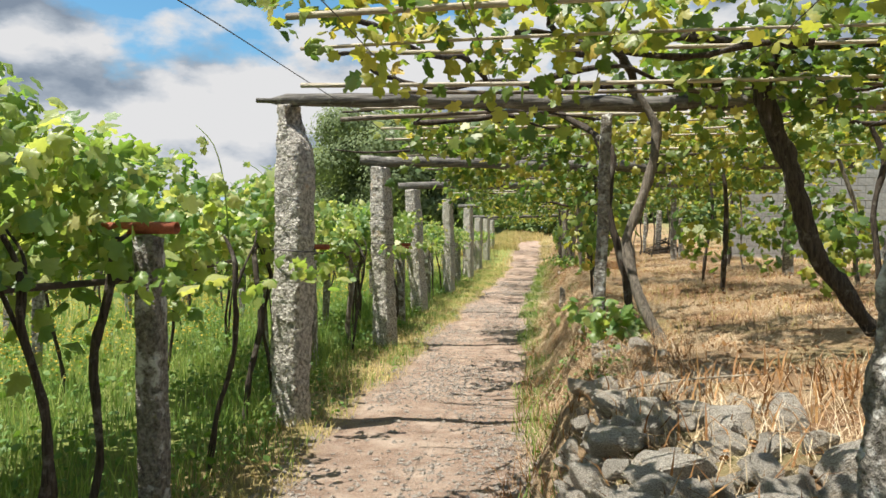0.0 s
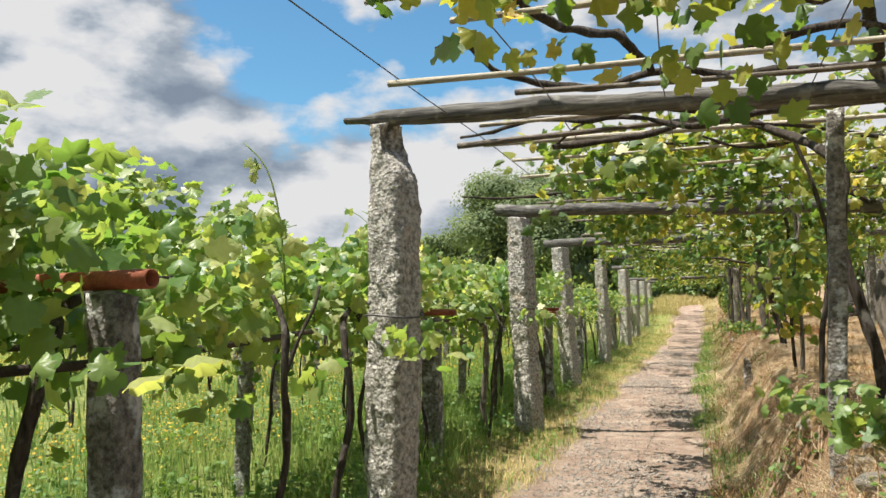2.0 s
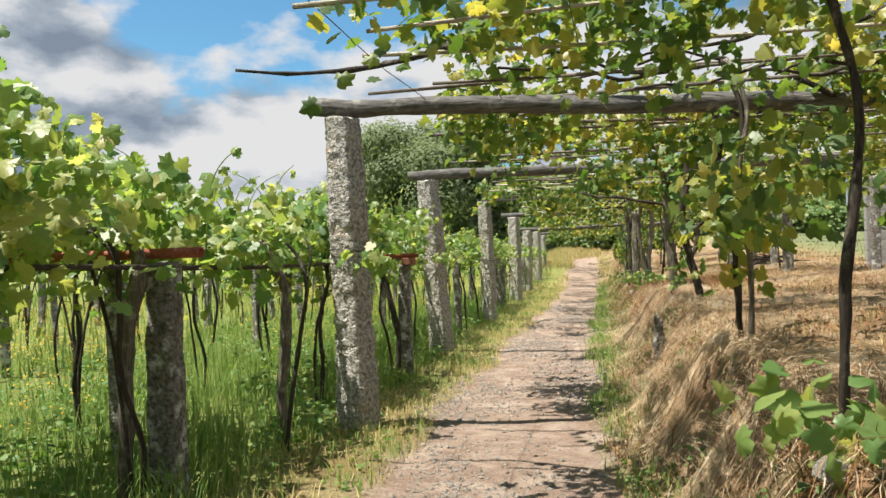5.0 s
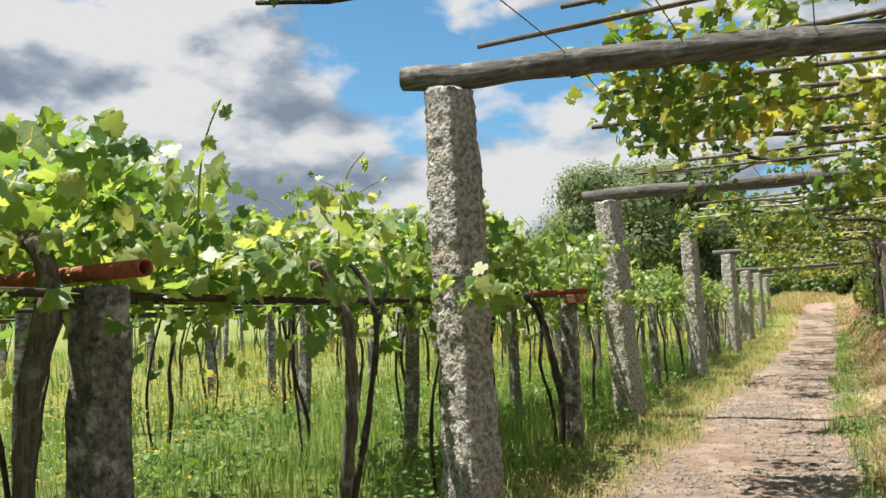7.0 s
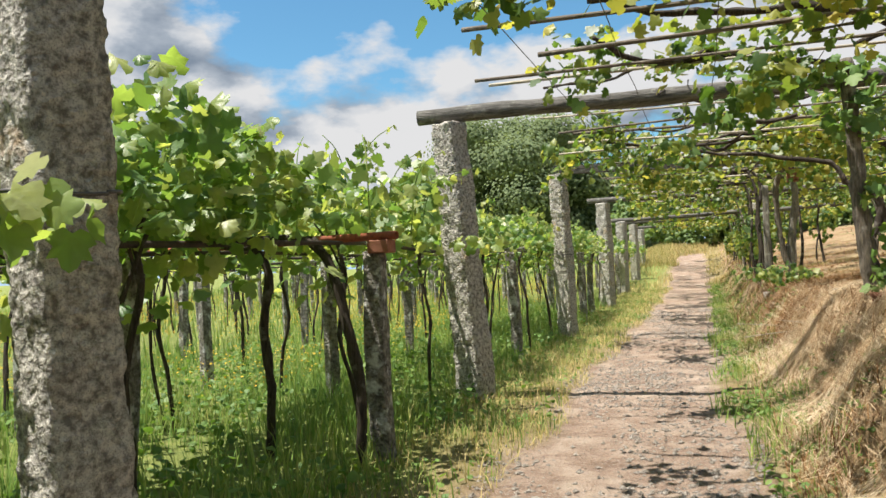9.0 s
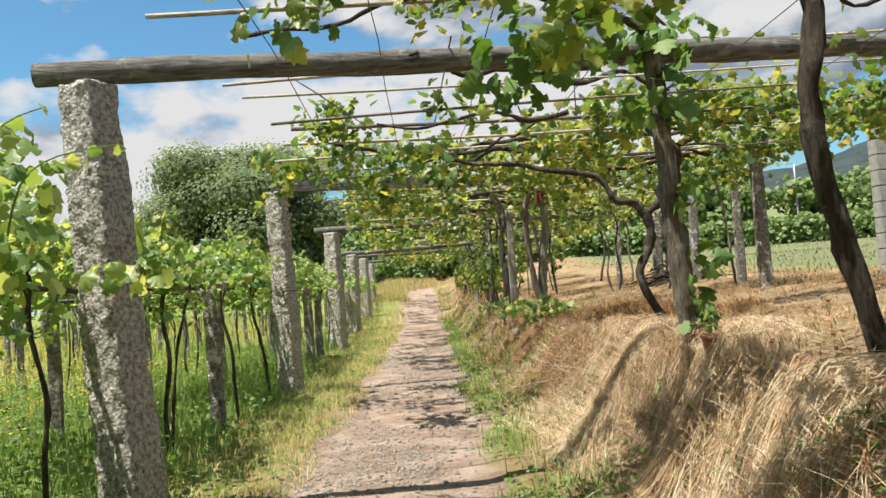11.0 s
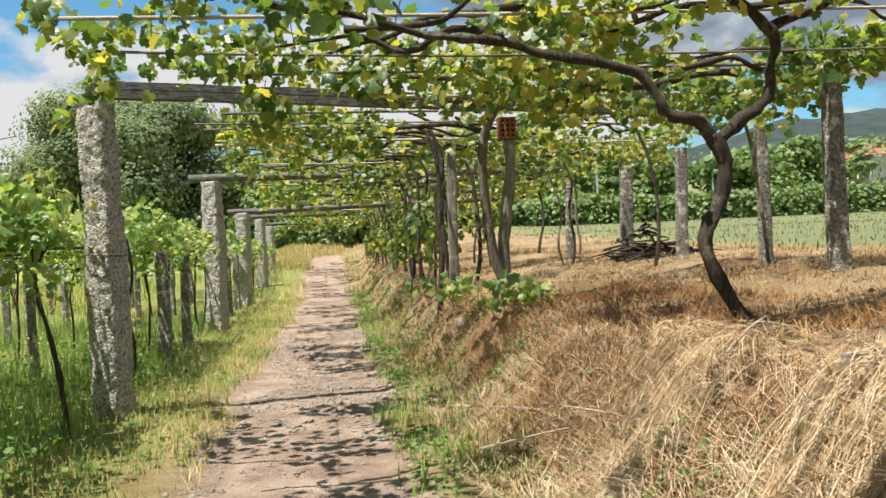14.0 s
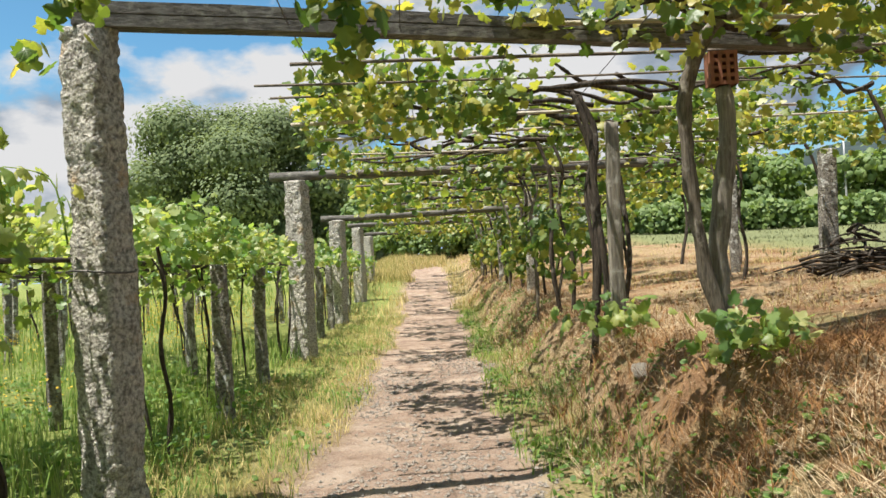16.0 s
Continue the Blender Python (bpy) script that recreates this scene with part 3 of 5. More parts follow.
def build_canes():
    y = 3.2
    i = 0
    rnd = random.Random(4)
    while y < 52:
        near_beam = min(abs(y - b) for b in (7.2, 12.4, 17.95, 24.2, 32.0))
        if near_beam > 0.18:
            x0 = float(np.interp(y, [3, 6, 10, 14, 18, 24, 28, 50], [-0.45, -0.55, -0.7, -0.85, -1.1, -1.4, -1.3, -1.2])) + rnd.uniform(-0.35, 0.45)
            x1 = rnd.uniform(3.4, 5.6)
            z0, z1 = 2.77 + rnd.uniform(-0.05, 0.07), 2.77 + rnd.uniform(-0.06, 0.08)
            r = rnd.uniform(0.010, 0.021)
            bow = rnd.uniform(-0.05, 0.03)
            yy = rnd.uniform(-0.14, 0.14)
            pts = [(x0 + (x1 - x0) * t, y + yy * t + 0.02 * math.sin(t * 5 + i), z0 + (z1 - z0) * t + bow * 4 * t * (1 - t)) for t in (0, 0.2, 0.4, 0.6, 0.8, 1)]
            pale = rnd.random() < 0.55
            ob = tube("trellis_cane", pts, r, r * 0.7, CANE if pale else CANE_DARK, sides=6, rough=0.12, steps=2)
            tagged(ob, "thin bleached cane laid across the trellis wires" if pale else "thin dark weathered stick laid across the trellis wires", "trellis cane", "canes of the high pergola")
        step = 0.6 if y < 26 else 1.0
        y += step + rnd.uniform(-0.14, 0.16)
        i += 1


build_canes()


def build_wires():
    rnd = random.Random(9)
    for x0, x1 in ((-0.55, -1.15), (0.1, -0.5), (0.75, 0.2), (1.5, 1.1), (2.4, 2.2), (3.3, 3.2), (4.3, 4.2)):
        pts = [(x0 + (x1 - x0) * (y / 52) + rnd.uniform(-0.02, 0.02), y, 2.775 - 0.03 * math.sin(math.pi * ((y - 1.5) / 5.4 % 1)) + rnd.uniform(-0.012, 0.012)) for y in np.arange(-2, 53, 1.1)]
        ob = tube("trellis_wire", pts, 0.0035, 0.0035, WIRE, sides=5, rough=0.0, steps=2)
        tagged(ob, "thin twisted wire strung along the pergola", "wire", "wires of the high pergola")
    for x, y, dx, dy in ((-0.9, 18.1, 0.6, 2.6), (0.35, 18.0, -0.1, 2.4), (1.1, 18.0, 0.5, 2.6)):
        ob = tube("barbed_wire", [(x, y, 2.82), (x + dx * 0.5, y + dy * 0.5, 2.80), (x + dx, y + dy, 2.77)], 0.005, 0.005, WIRE, sides=5, rough=0.6, steps=8)
        tagged(ob, "loose barbed wire between two canes", "wire")


build_wires()

# ---- stakes and posts on the terrace ----


def stake(x, y, top, w, d, label, lean=(0, 0), mat=None, seed=0.0, name="stake", taper=0.1):
    return granite_post(x, y, w, d, top - float(height(x, y)) + 0.12, lean, 0.0, taper, mat or POLE_WOOD, seed, label, name, rough=0.25)


STAKES = "slim grey post holding up the pergola"
stake(1.49, 7.42, 2.64, 0.10, 0.09, "slim squared granite stake under the log beam", (0.08, 0.03), GRANITE_DARK, 11)
stake(1.46, 26.4, 2.45, 0.12, 0.11, STAKES, (0.02, 0), POLE_WOOD, 12)
stake(4.75, 29.4, 2.5, 0.20, 0.18, "stout grey pergola post beside a heap of prunings", (0.02, 0), GRANITE_DARK, 13)
stake(5.03, 27.9, 2.6, 0.16, 0.15, STAKES, (0.02, 0), GRANITE_DARK, 14)
stake(4.4, 23.3, 2.75, 0.155, 0.15, "stout grey pergola post at the field edge", (-0.02, 0), GRANITE_DARK, 15)
stake(4.6, 32.1, 2.5, 0.13, 0.13, STAKES, (0, 0), GRANITE_DARK, 16)
stake(1.7, 34.7, 2.6, 0.15, 0.14, "pale squared concrete pergola post", (0.02, 0), GRANITE, 17)
stake(1.6, 40.5, 2.5, 0.13, 0.13, STAKES, (0, 0), GRANITE_DARK, 18)
stake(1.5, 47.0, 2.5, 0.13, 0.13, STAKES, (0, 0), GRANITE_DARK, 19)
stake(4.7, 13.6, 2.6, 0.15, 0.14, STAKES, (0.0, 0), GRANITE_DARK, 20)
stake(5.2, 20.4, 2.6, 0.15, 0.14, STAKES, (0.0, 0), GRANITE_DARK, 22)
stake(4.9, 25.4, 2.6, 0.13, 0.12, STAKES, (0.0, 0), GRANITE_DARK, 23)
granite_post(2.02, 2.90, 0.17, 0.15, 1.5, (0.13, 0.0), 0.0, 0.1, GRANITE_DARK, 24, "leaning lichen-grey granite post among rubble", turn=0.3)
granite_post(1.31, 14.58, 0.12, 0.10, 0.64, (0.0, 0.0), 0.3, 0.35, GRANITE_DARK, 25, "short pointed granite marker stone in straw", "marker_stone")


def brick_post():
    x, y = 1.74, 24.6
    top = new("brick_topped_post")
    z0 = float(height(x, y))
    tube("pole", [(x, y, z0 - 0.1), (x - 0.03, y, z0 + 0.6), (x + 0.07, y, z0 + 1.3), (x + 0.05, y, 2.34)], 0.066, 0.05, POLE_WOOD, top, "gnarled grey wooden pole", 10, 0.2)
    bm = bmesh.new()
    # hollow brick: a face plate with six openings, and its body
    bw, bh, bd = 0.17, 0.21, 0.12
    cx, cz = x + 0.05, 2.45
    cols, rows = 3, 4
    t = 0.022
    cw, ch = (bw - t * (cols + 1)) / cols, (bh - t * (rows + 1)) / rows
    for i in range(cols + 1):
        bmesh.ops.create_cube(bm, size=1, matrix=Matrix.Translation((cx - bw / 2 + t / 2 + i * (cw + t), y, cz)) @ Matrix.Diagonal((t, bd, bh, 1)))
    for j in range(rows + 1):
        bmesh.ops.create_cube(bm, size=1, matrix=Matrix.Translation((cx, y, cz - bh / 2 + t / 2 + j * (ch + t))) @ Matrix.Diagonal((bw - 0.003, bd - 0.006, t, 1)))
    bmesh.ops.create_cube(bm, size=1, matrix=Matrix.Translation((cx, y + bd * 0.2, cz)) @ Matrix.Diagonal((bw - 0.01, 0.015, bh - 0.01, 1)))
    part("hollow_brick", bm, TERRACOTTA, top, "hollow red clay brick set on the pole")
    tagged(top, "gnarled wooden pole topped with a hollow red brick", "post")


brick_post()

# ---- vines of the high pergola ----


def grapevine(points, r0, r1, arms, label, mat=None, knots=True):
    vine = new("grapevine")
    tube("trunk", points, r0, r1, mat or BARK, vine, "", 9, 0.28)
    for pts, a0, a1 in arms:
        line = smooth_line(pts, 3)
        bent = [line[0]] + [q + Vector((noise.noise(q * 3.1), noise.noise(q * 3.1 + Vector((7, 0, 0))), noise.noise(q * 2.7 + Vector((0, 7, 0))))) * 0.07 for q in line[1:]]
        tube("arm", bent, a0 * 0.85, a1 * 0.85, BARK, vine, "", 7, 0.42, 3)
    return tagged(vine, label, "grapevine", "vines of the high pergola")


def gz(x, y, up=0.0):
    return float(height(x, y)) + up


grapevine([(1.98, 6.85, gz(1.98, 6.85, -0.05)), (1.80, 7.0, 1.15), (1.72, 7.2, 1.6), (1.86, 7.25, 2.0), (1.95, 7.3, 2.5), (1.75, 7.3, 2.85)], 0.042, 0.036,
          [([(1.75, 7.3, 2.85), (1.2, 7.2, 2.83), (0.6, 7.15, 2.90), (0.1, 7.2, 2.86), (-0.25, 7.1, 2.93), (-0.42, 6.9, 3.05), (-0.6, 6.8, 3.02)], 0.028, 0.018),
           ([(0.6, 7.15, 2.90), (0.45, 6.8, 3.0), (0.2, 6.3, 2.93), (0.0, 6.0, 3.05), (-0.15, 5.6, 3.0)], 0.03, 0.018),
           ([(1.75, 7.3, 2.85), (1.6, 6.6, 2.95), (1.2, 6.0, 2.9), (1.1, 5.4, 2.95)], 0.04, 0.02)], "gnarled grey-brown vine climbing beside a stone stake", BARK_PALE)
grapevine([(1.80, 7.55, gz(1.8, 7.55, -0.05)), (1.74, 7.6, 1.3), (1.60, 7.7, 1.9), (1.62, 7.8, 2.4), (1.2, 8.4, 2.8)], 0.035, 0.03, [], "thin dark vine stem beside a stone stake")
grapevine([(3.36, 6.55, gz(3.36, 6.55, -0.05)), (3.12, 6.55, 1.28), (2.95, 6.55, 1.52), (2.84, 6.55, 1.83), (2.76, 6.55, 2.15), (2.64, 6.55, 2.46), (2.58, 6.55, 2.70), (2.72, 6.5, 3.0)], 0.055, 0.072,
          [([(2.78, 6.5, 2.9), (2.2, 6.2, 2.95), (1.5, 5.9, 2.85), (0.9, 5.6, 2.9)], 0.045, 0.02), ([(2.78, 6.5, 2.95), (3.4, 6.2, 2.9), (4.2, 5.8, 2.92)], 0.045, 0.02)],
          "thick dark twisted vine trunk leaning over the terrace")
grapevine([(1.95, 16.25, gz(1.95, 16.25, -0.05)), (1.85, 16.27, 1.15), (1.755, 16.3, 1.62), (1.73, 16.3, 1.95), (1.79, 16.32, 2.3), (1.80, 16.4, 2.85)], 0.048, 0.046,
          [([(1.78, 16.8, 2.8), (1.1, 16.4, 2.9), (0.4, 16.0, 2.85), (-0.2, 15.6, 2.9)], 0.04, 0.02), ([(1.78, 16.8, 2.8), (2.6, 16.6, 2.85), (3.4, 16.3, 2.9)], 0.04, 0.02)],
          "dark twisted vine trunk rising from straw mulch")
grapevine([(1.80, 18.25, gz(1.80, 18.25, -0.05)), (1.75, 18.25, 1.1), (1.72, 18.25, 1.5), (1.70, 18.25, 2.0), (1.67, 18.25, 2.9)], 0.072, 0.058,
          [([(1.68, 18.2, 2.75), (0.8, 17.5, 2.85), (0.1, 17.0, 2.8), (-0.3, 16.5, 2.85)], 0.035, 0.02)], "grey vine trunk clad in its own leaves", BARK_PALE)
grapevine([(2.56, 21.35, gz(2.56, 21.35, -0.05)), (2.44, 21.4, 0.88), (2.31, 21.45, 1.22), (2.44, 21.5, 1.55), (2.47, 21.5, 1.72), (2.41, 21.5, 1.92)], 0.040, 0.050,
          [([(2.43, 21.5, 1.84), (2.28, 21.5, 1.98), (2.11, 21.5, 2.03), (2.05, 21.5, 2.22), (1.86, 21.5, 2.36), (1.45, 21.5, 2.40), (1.0, 21.45, 2.46), (0.4, 21.4, 2.60), (-0.3, 21.3, 2.70), (-0.8, 21.2, 2.74)], 0.044, 0.022),
           ([(2.43, 21.5, 1.86), (2.62, 21.5, 1.99), (2.79, 21.5, 2.10), (2.83, 21.5, 2.40), (2.74, 21.5, 2.60), (2.5, 21.45, 2.76)], 0.045, 0.036),
           ([(2.78, 21.5, 2.55), (3.3, 21.5, 2.75), (4.0, 21.4, 2.82)], 0.035, 0.02)], "forked dark vine trunk with peeling bark and curling arms")
grapevine([(1.72, 24.5, gz(1.72, 24.5, -0.05)), (1.58, 24.5, 1.3), (1.52, 24.5, 1.9), (1.54, 24.5, 2.35), (1.75, 24.4, 2.72), (2.3, 24.2, 2.80)], 0.040, 0.042,
          [([(2.3, 24.2, 2.78), (3.0, 23.9, 2.75), (3.8, 23.8, 2.8)], 0.055, 0.03), ([(1.75, 24.4, 2.72), (1.2, 24.0, 2.8), (0.4, 23.5, 2.78)], 0.035, 0.02)],
          "smooth brown vine arching over a brick-topped pole", BARK_PALE)


def young_vines():
    rnd = random.Random(12)
    spots = [(1.68, 11.5, 2), (1.95, 12.8, 1), (1.40, 26.6, 3), (1.7, 27.6, 1), (1.55, 29.3, 2), (1.5, 31.2, 2), (1.6, 33.0, 2), (1.55, 36.0, 2), (1.5, 38.2, 2),
             (1.6, 42.5, 2), (1.5, 45.0, 2), (1.5, 49.0, 2), (3.4, 11.8, 1), (4.6, 16.0, 1), (4.3, 26.9, 1), (4.2, 31.0, 2), (3.2, 33.5, 1), (3.6, 37.0, 2), (3.0, 41.0, 2), (4.4, 9.2, 1), (5.0, 11.2, 1), (3.7, 14.4, 1), (2.4, 30.0, 1), (2.7, 35.5, 1), (4.8, 18.3, 1),
             (1.66, 8.9, 1), (2.6, 44.0, 2), (3.6, 47.0, 2), (4.6, 24.6, 1), (5.3, 30.4, 1), (5.2, 33.8, 1), (4.9, 36.2, 1)]
    for x, y, count in spots:
        for _ in range(count):
            bx, by = x + rnd.uniform(-0.14, 0.14), y + rnd.uniform(-0.15, 0.15)
            lean = rnd.uniform(-0.18, 0.18)
            r = rnd.uniform(0.017, 0.036)
            pts = [(bx, by, gz(bx, by, -0.05)), (bx + lean * 0.5 + rnd.uniform(-0.07, 0.07), by, 1.3), (bx + lean * 0.7 + rnd.uniform(-0.1, 0.1), by + 0.1, 1.9), (bx + lean, by + 0.15, 2.4), (bx + lean - 0.12, by + 0.2, 2.78)]
            end = pts[-1]
            arm = [end, (end[0] - 0.5, end[1] + rnd.uniform(-0.5, 0.5), 2.82), (end[0] - 1.2, end[1] + rnd.uniform(-0.8, 0.8), 2.78)]
            grapevine(pts, r, r * 0.75, [(arm, r * 0.6, 0.012)], "dark vine stem climbing from the bank into the pergola", BARK if rnd.random() < 0.7 else BARK_PALE)


young_vines()


def loose_arms():
    rnd = random.Random(21)
    for i in range(90):
        x, y = rnd.uniform(-0.2, 4.4), rnd.uniform(5.0, 40)
        d = rnd.uniform(-0.6, 0.6) + (math.pi if rnd.random() < 0.6 else 0)
        pts = []
        for k in range(6):
            pts.append((x, y, 2.80 + rnd.uniform(-0.10, 0.09)))
            x, y = x + math.cos(d) * 0.35, y + math.sin(d) * 0.35
            d += rnd.uniform(-0.5, 0.5)
        ob = tube("vine_branch", pts, rnd.uniform(0.018, 0.034), 0.010, BARK, sides=6, rough=0.4, steps=4)
        tagged(ob, "gnarled dark vine branch lying on the trellis", "vine branch", "branches on the high pergola")


loose_arms()

# ---- leaves of the high pergola ----


def cover(x, y):
    """How thickly the pergola is leafed at a place, 0 to 1."""
    c = np.clip(0.50 + 0.95 * wave(x * 1.1 + 2.0, y * 1.0) + 0.4 * wave(x * 2.3, y * 2.1 + 4), 0.05, 1.0)
    c = 0.2 * c + 0.8 * sstep(0.3, 0.62, c)
    edge = np.interp(y, [0, 5, 6.2, 7.3, 8.2, 11, 11.9, 12.6, 13.2, 17.4, 18.0, 19.6, 20.4, 24, 26, 30, 60], [0.1, -0.3, 0.5, 0.6, -0.55, -0.6, -0.3, -0.3, -0.85, -0.8, 0.5, 0.6, -0.9, -1.15, -1.2, -1.5, -2.0])
    c = c * sstep(edge - 0.25, edge + 0.3, x) * sstep(5.9, 5.0, x)
    for y0, y1, xm in ((5.6, 7.7, 1.7), (17.5, 19.7, 1.6), (11.9, 12.7, 0.6)):
        c = c * (1 - 0.86 * sstep(y0, y0 + 0.4, y) * sstep(y1, y1 - 0.4, y) * sstep(xm + 0.6, xm, x))
    c = c * (1 - 0.35 * sstep(5.4, 4.8, y) * sstep(1.0, 1.3, x) * sstep(2.9, 2.5, x))
    c = c * (1 - 0.93 * sstep(16.7, 17.4, y) * sstep(20.7, 19.9, y) * sstep(0.1, 0.8, x))
    c = c * (1 - 0.45 * sstep(20.8, 21.4, y) * sstep(24.8, 24.2, y) * sstep(1.8, 1.2, x))
    band = 0.5 + 0.5 * np.cos(2 * math.pi * (y + 0.35 * wave(x * 0.9, y * 0.6)) / 1.3)
    c = c * np.clip(0.12 + 1.2 * band, 0, 1)
    return c


def pergola_leaves(name, n, y0, y1, s0, s1, simple, label):
    x, y = RNG.uniform(-1.6 if y0 < 30 else -2.2, 5.7, n), RNG.uniform(y0, y1, n)
    keep = RNG.random(n) < cover(x, y)
    x, y = x[keep], y[keep]
    n = len(x)
    hang = np.clip(0.5 + 0.9 * wave(x * 1.4 - 1, y * 1.1 + 2), 0.15, 1.2)
    z = 2.86 + RNG.uniform(-0.08, 0.26, n) - RNG.random(n) ** 2.0 * 0.55 * hang
    nor = RNG.normal(size=(n, 3)) * 0.75 + np.array([-0.2, -0.25, 0.75])
    low = z < 2.68
    nor[low] = RNG.normal(size=(low.sum(), 3)) * 0.6 + np.array([-0.3, -0.8, 0.3])
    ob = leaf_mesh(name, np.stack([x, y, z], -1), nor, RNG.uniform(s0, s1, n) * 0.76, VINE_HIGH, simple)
    return tagged(ob, label, "vine leaves", kind="stuff")


ROOF = "green and yellowing vine leaves roofing the pergola"
pergola_leaves("pergola_foliage", 40000, -2, 12.3, 0.09, 0.17, False, ROOF)
pergola_leaves("pergola_foliage", 46000, 12.3, 24.2, 0.09, 0.17, False, ROOF)
pergola_leaves("pergola_foliage", 20000, 24.2, 33, 0.10, 0.17, False, ROOF)
pergola_leaves("pergola_foliage", 23000, 33, 54, 0.12, 0.22, True, ROOF)


def clumps(name, spots, size, mat, label, category="vine leaves"):
    """Leaf clumps: centre, radii and count of each."""
    at, nor = [], []
    for (cx, cy, cz), (rx, ry, rz), n in spots:
        d = unit(RNG.normal(size=(n, 3)))
        r = RNG.random(n)[:, None] ** 0.45
        at.append(np.array([cx, cy, cz]) + d * r * np.array([rx, ry, rz]))
        nor.append(d * 0.7 + RNG.normal(size=(n, 3)) * 0.5 + np.array([-0.2, -0.3, 0.4]))
    at, nor = np.concatenate(at), np.concatenate(nor)
    ob = leaf_mesh(name, at, nor, RNG.uniform(size * 0.7, size * 1.25, len(at)), mat)
    return tagged(ob, label, category, kind="stuff")


clumps("trunk_leaves", [((1.80, 18.16, 1.0), (0.12, 0.12, 0.28), 13), ((1.84, 18.15, 1.3), (0.15, 0.12, 0.2), 8), ((1.75, 18.2, 1.75), (0.17, 0.14, 0.3), 12), ((1.72, 18.2, 2.35), (0.28, 0.25, 0.3), 46), ((1.6, 18.15, 2.75), (0.5, 0.35, 0.22), 46), ((0.75, 17.6, 2.5), (0.4, 0.3, 0.3), 60)],
       0.13, WEED_LEAF, "large dark green vine leaves sprouting along a trunk")
clumps("vine_suckers", [((1.72, 7.0, 0.92), (0.22, 0.2, 0.2), 60), ((1.5, 7.0, 1.0), (0.2, 0.2, 0.25), 30), ((1.62, 24.0, 0.85), (0.4, 0.3, 0.18), 70), ((1.3, 26.0, 0.85), (0.5, 0.5, 0.18), 70), ((2.0, 24.3, 0.82), (0.25, 0.2, 0.12), 25), ((1.9, 18.1, 0.80), (0.12, 0.10, 0.08), 8), ((1.45, 8.6, 0.85), (0.35, 0.4, 0.2), 40)],
       0.10, VINE_LOW, "young vine leaves sprouting at the foot of vines")
clumps("tall_shoots", [((-1.4, 3.4, 2.12), (0.45, 0.5, 0.46), 260), ((-1.15, 4.3, 1.92), (0.35, 0.5, 0.34), 160), ((-1.9, 4.6, 2.2), (0.4, 0.4, 0.42), 180), ((-2.0, 6.0, 2.1), (0.32, 0.4, 0.36), 130), ((-2.2, 7.3, 2.1), (0.35, 0.4, 0.34), 130), ((-2.9, 11.0, 2.1), (0.35, 0.4, 0.35), 140), ((-2.6, 14.0, 1.95), (0.4, 0.5, 0.3), 140), ((-2.7, 9.2, 1.95), (0.4, 0.4, 0.3), 110)],
       0.10, VINE_LOW, "tall clumps of young vine leaves above the low vines")
clumps("leaf_spray", [((-0.80, 6.75, 1.42), (0.28, 0.15, 0.14), 22), ((-0.55, 6.95, 1.30), (0.16, 0.1, 0.08), 8), ((-1.12, 11.95, 1.46), (0.28, 0.15, 0.12), 20), ((-0.68, 4.3, 1.42), (0.22, 0.25, 0.10), 12), ((-0.72, 5.6, 1.30), (0.16, 0.25, 0.12), 10), ((-1.5, 17.3, 1.42), (0.25, 0.3, 0.12), 24), ((-1.75, 21.0, 1.5), (0.25, 0.4, 0.12), 24)],
       0.10, VINE_LOW, "single large vine leaves hanging out over the track")
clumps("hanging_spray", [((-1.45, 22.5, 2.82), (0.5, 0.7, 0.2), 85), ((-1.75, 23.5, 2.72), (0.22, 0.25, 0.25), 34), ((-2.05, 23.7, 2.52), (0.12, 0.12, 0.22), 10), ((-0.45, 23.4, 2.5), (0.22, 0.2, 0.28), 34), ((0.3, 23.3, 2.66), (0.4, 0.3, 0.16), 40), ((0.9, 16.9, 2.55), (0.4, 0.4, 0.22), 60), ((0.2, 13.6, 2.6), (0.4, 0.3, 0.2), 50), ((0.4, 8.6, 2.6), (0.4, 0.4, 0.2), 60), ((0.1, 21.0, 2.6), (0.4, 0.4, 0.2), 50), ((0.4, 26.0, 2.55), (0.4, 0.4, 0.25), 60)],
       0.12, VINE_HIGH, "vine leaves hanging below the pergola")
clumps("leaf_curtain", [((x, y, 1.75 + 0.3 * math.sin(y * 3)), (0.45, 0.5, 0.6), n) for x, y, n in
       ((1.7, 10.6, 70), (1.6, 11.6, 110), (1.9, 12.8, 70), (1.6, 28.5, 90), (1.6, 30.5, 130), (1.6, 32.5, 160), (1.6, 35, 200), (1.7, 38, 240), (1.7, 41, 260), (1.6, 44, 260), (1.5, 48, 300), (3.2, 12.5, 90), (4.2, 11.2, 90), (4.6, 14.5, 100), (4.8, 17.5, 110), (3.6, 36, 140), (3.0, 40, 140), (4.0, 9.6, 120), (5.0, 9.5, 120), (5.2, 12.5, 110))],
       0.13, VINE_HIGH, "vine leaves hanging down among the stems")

# ---- low vineyard beside the track ----
LOW_TOP = 1.46


def low_row_x(y):
    return float(np.interp(y, [0, 4.5, 10, 15.4, 21, 27, 60], [-0.75, -0.95, -1.62, -1.66, -2.02, -2.05, -3.0]))


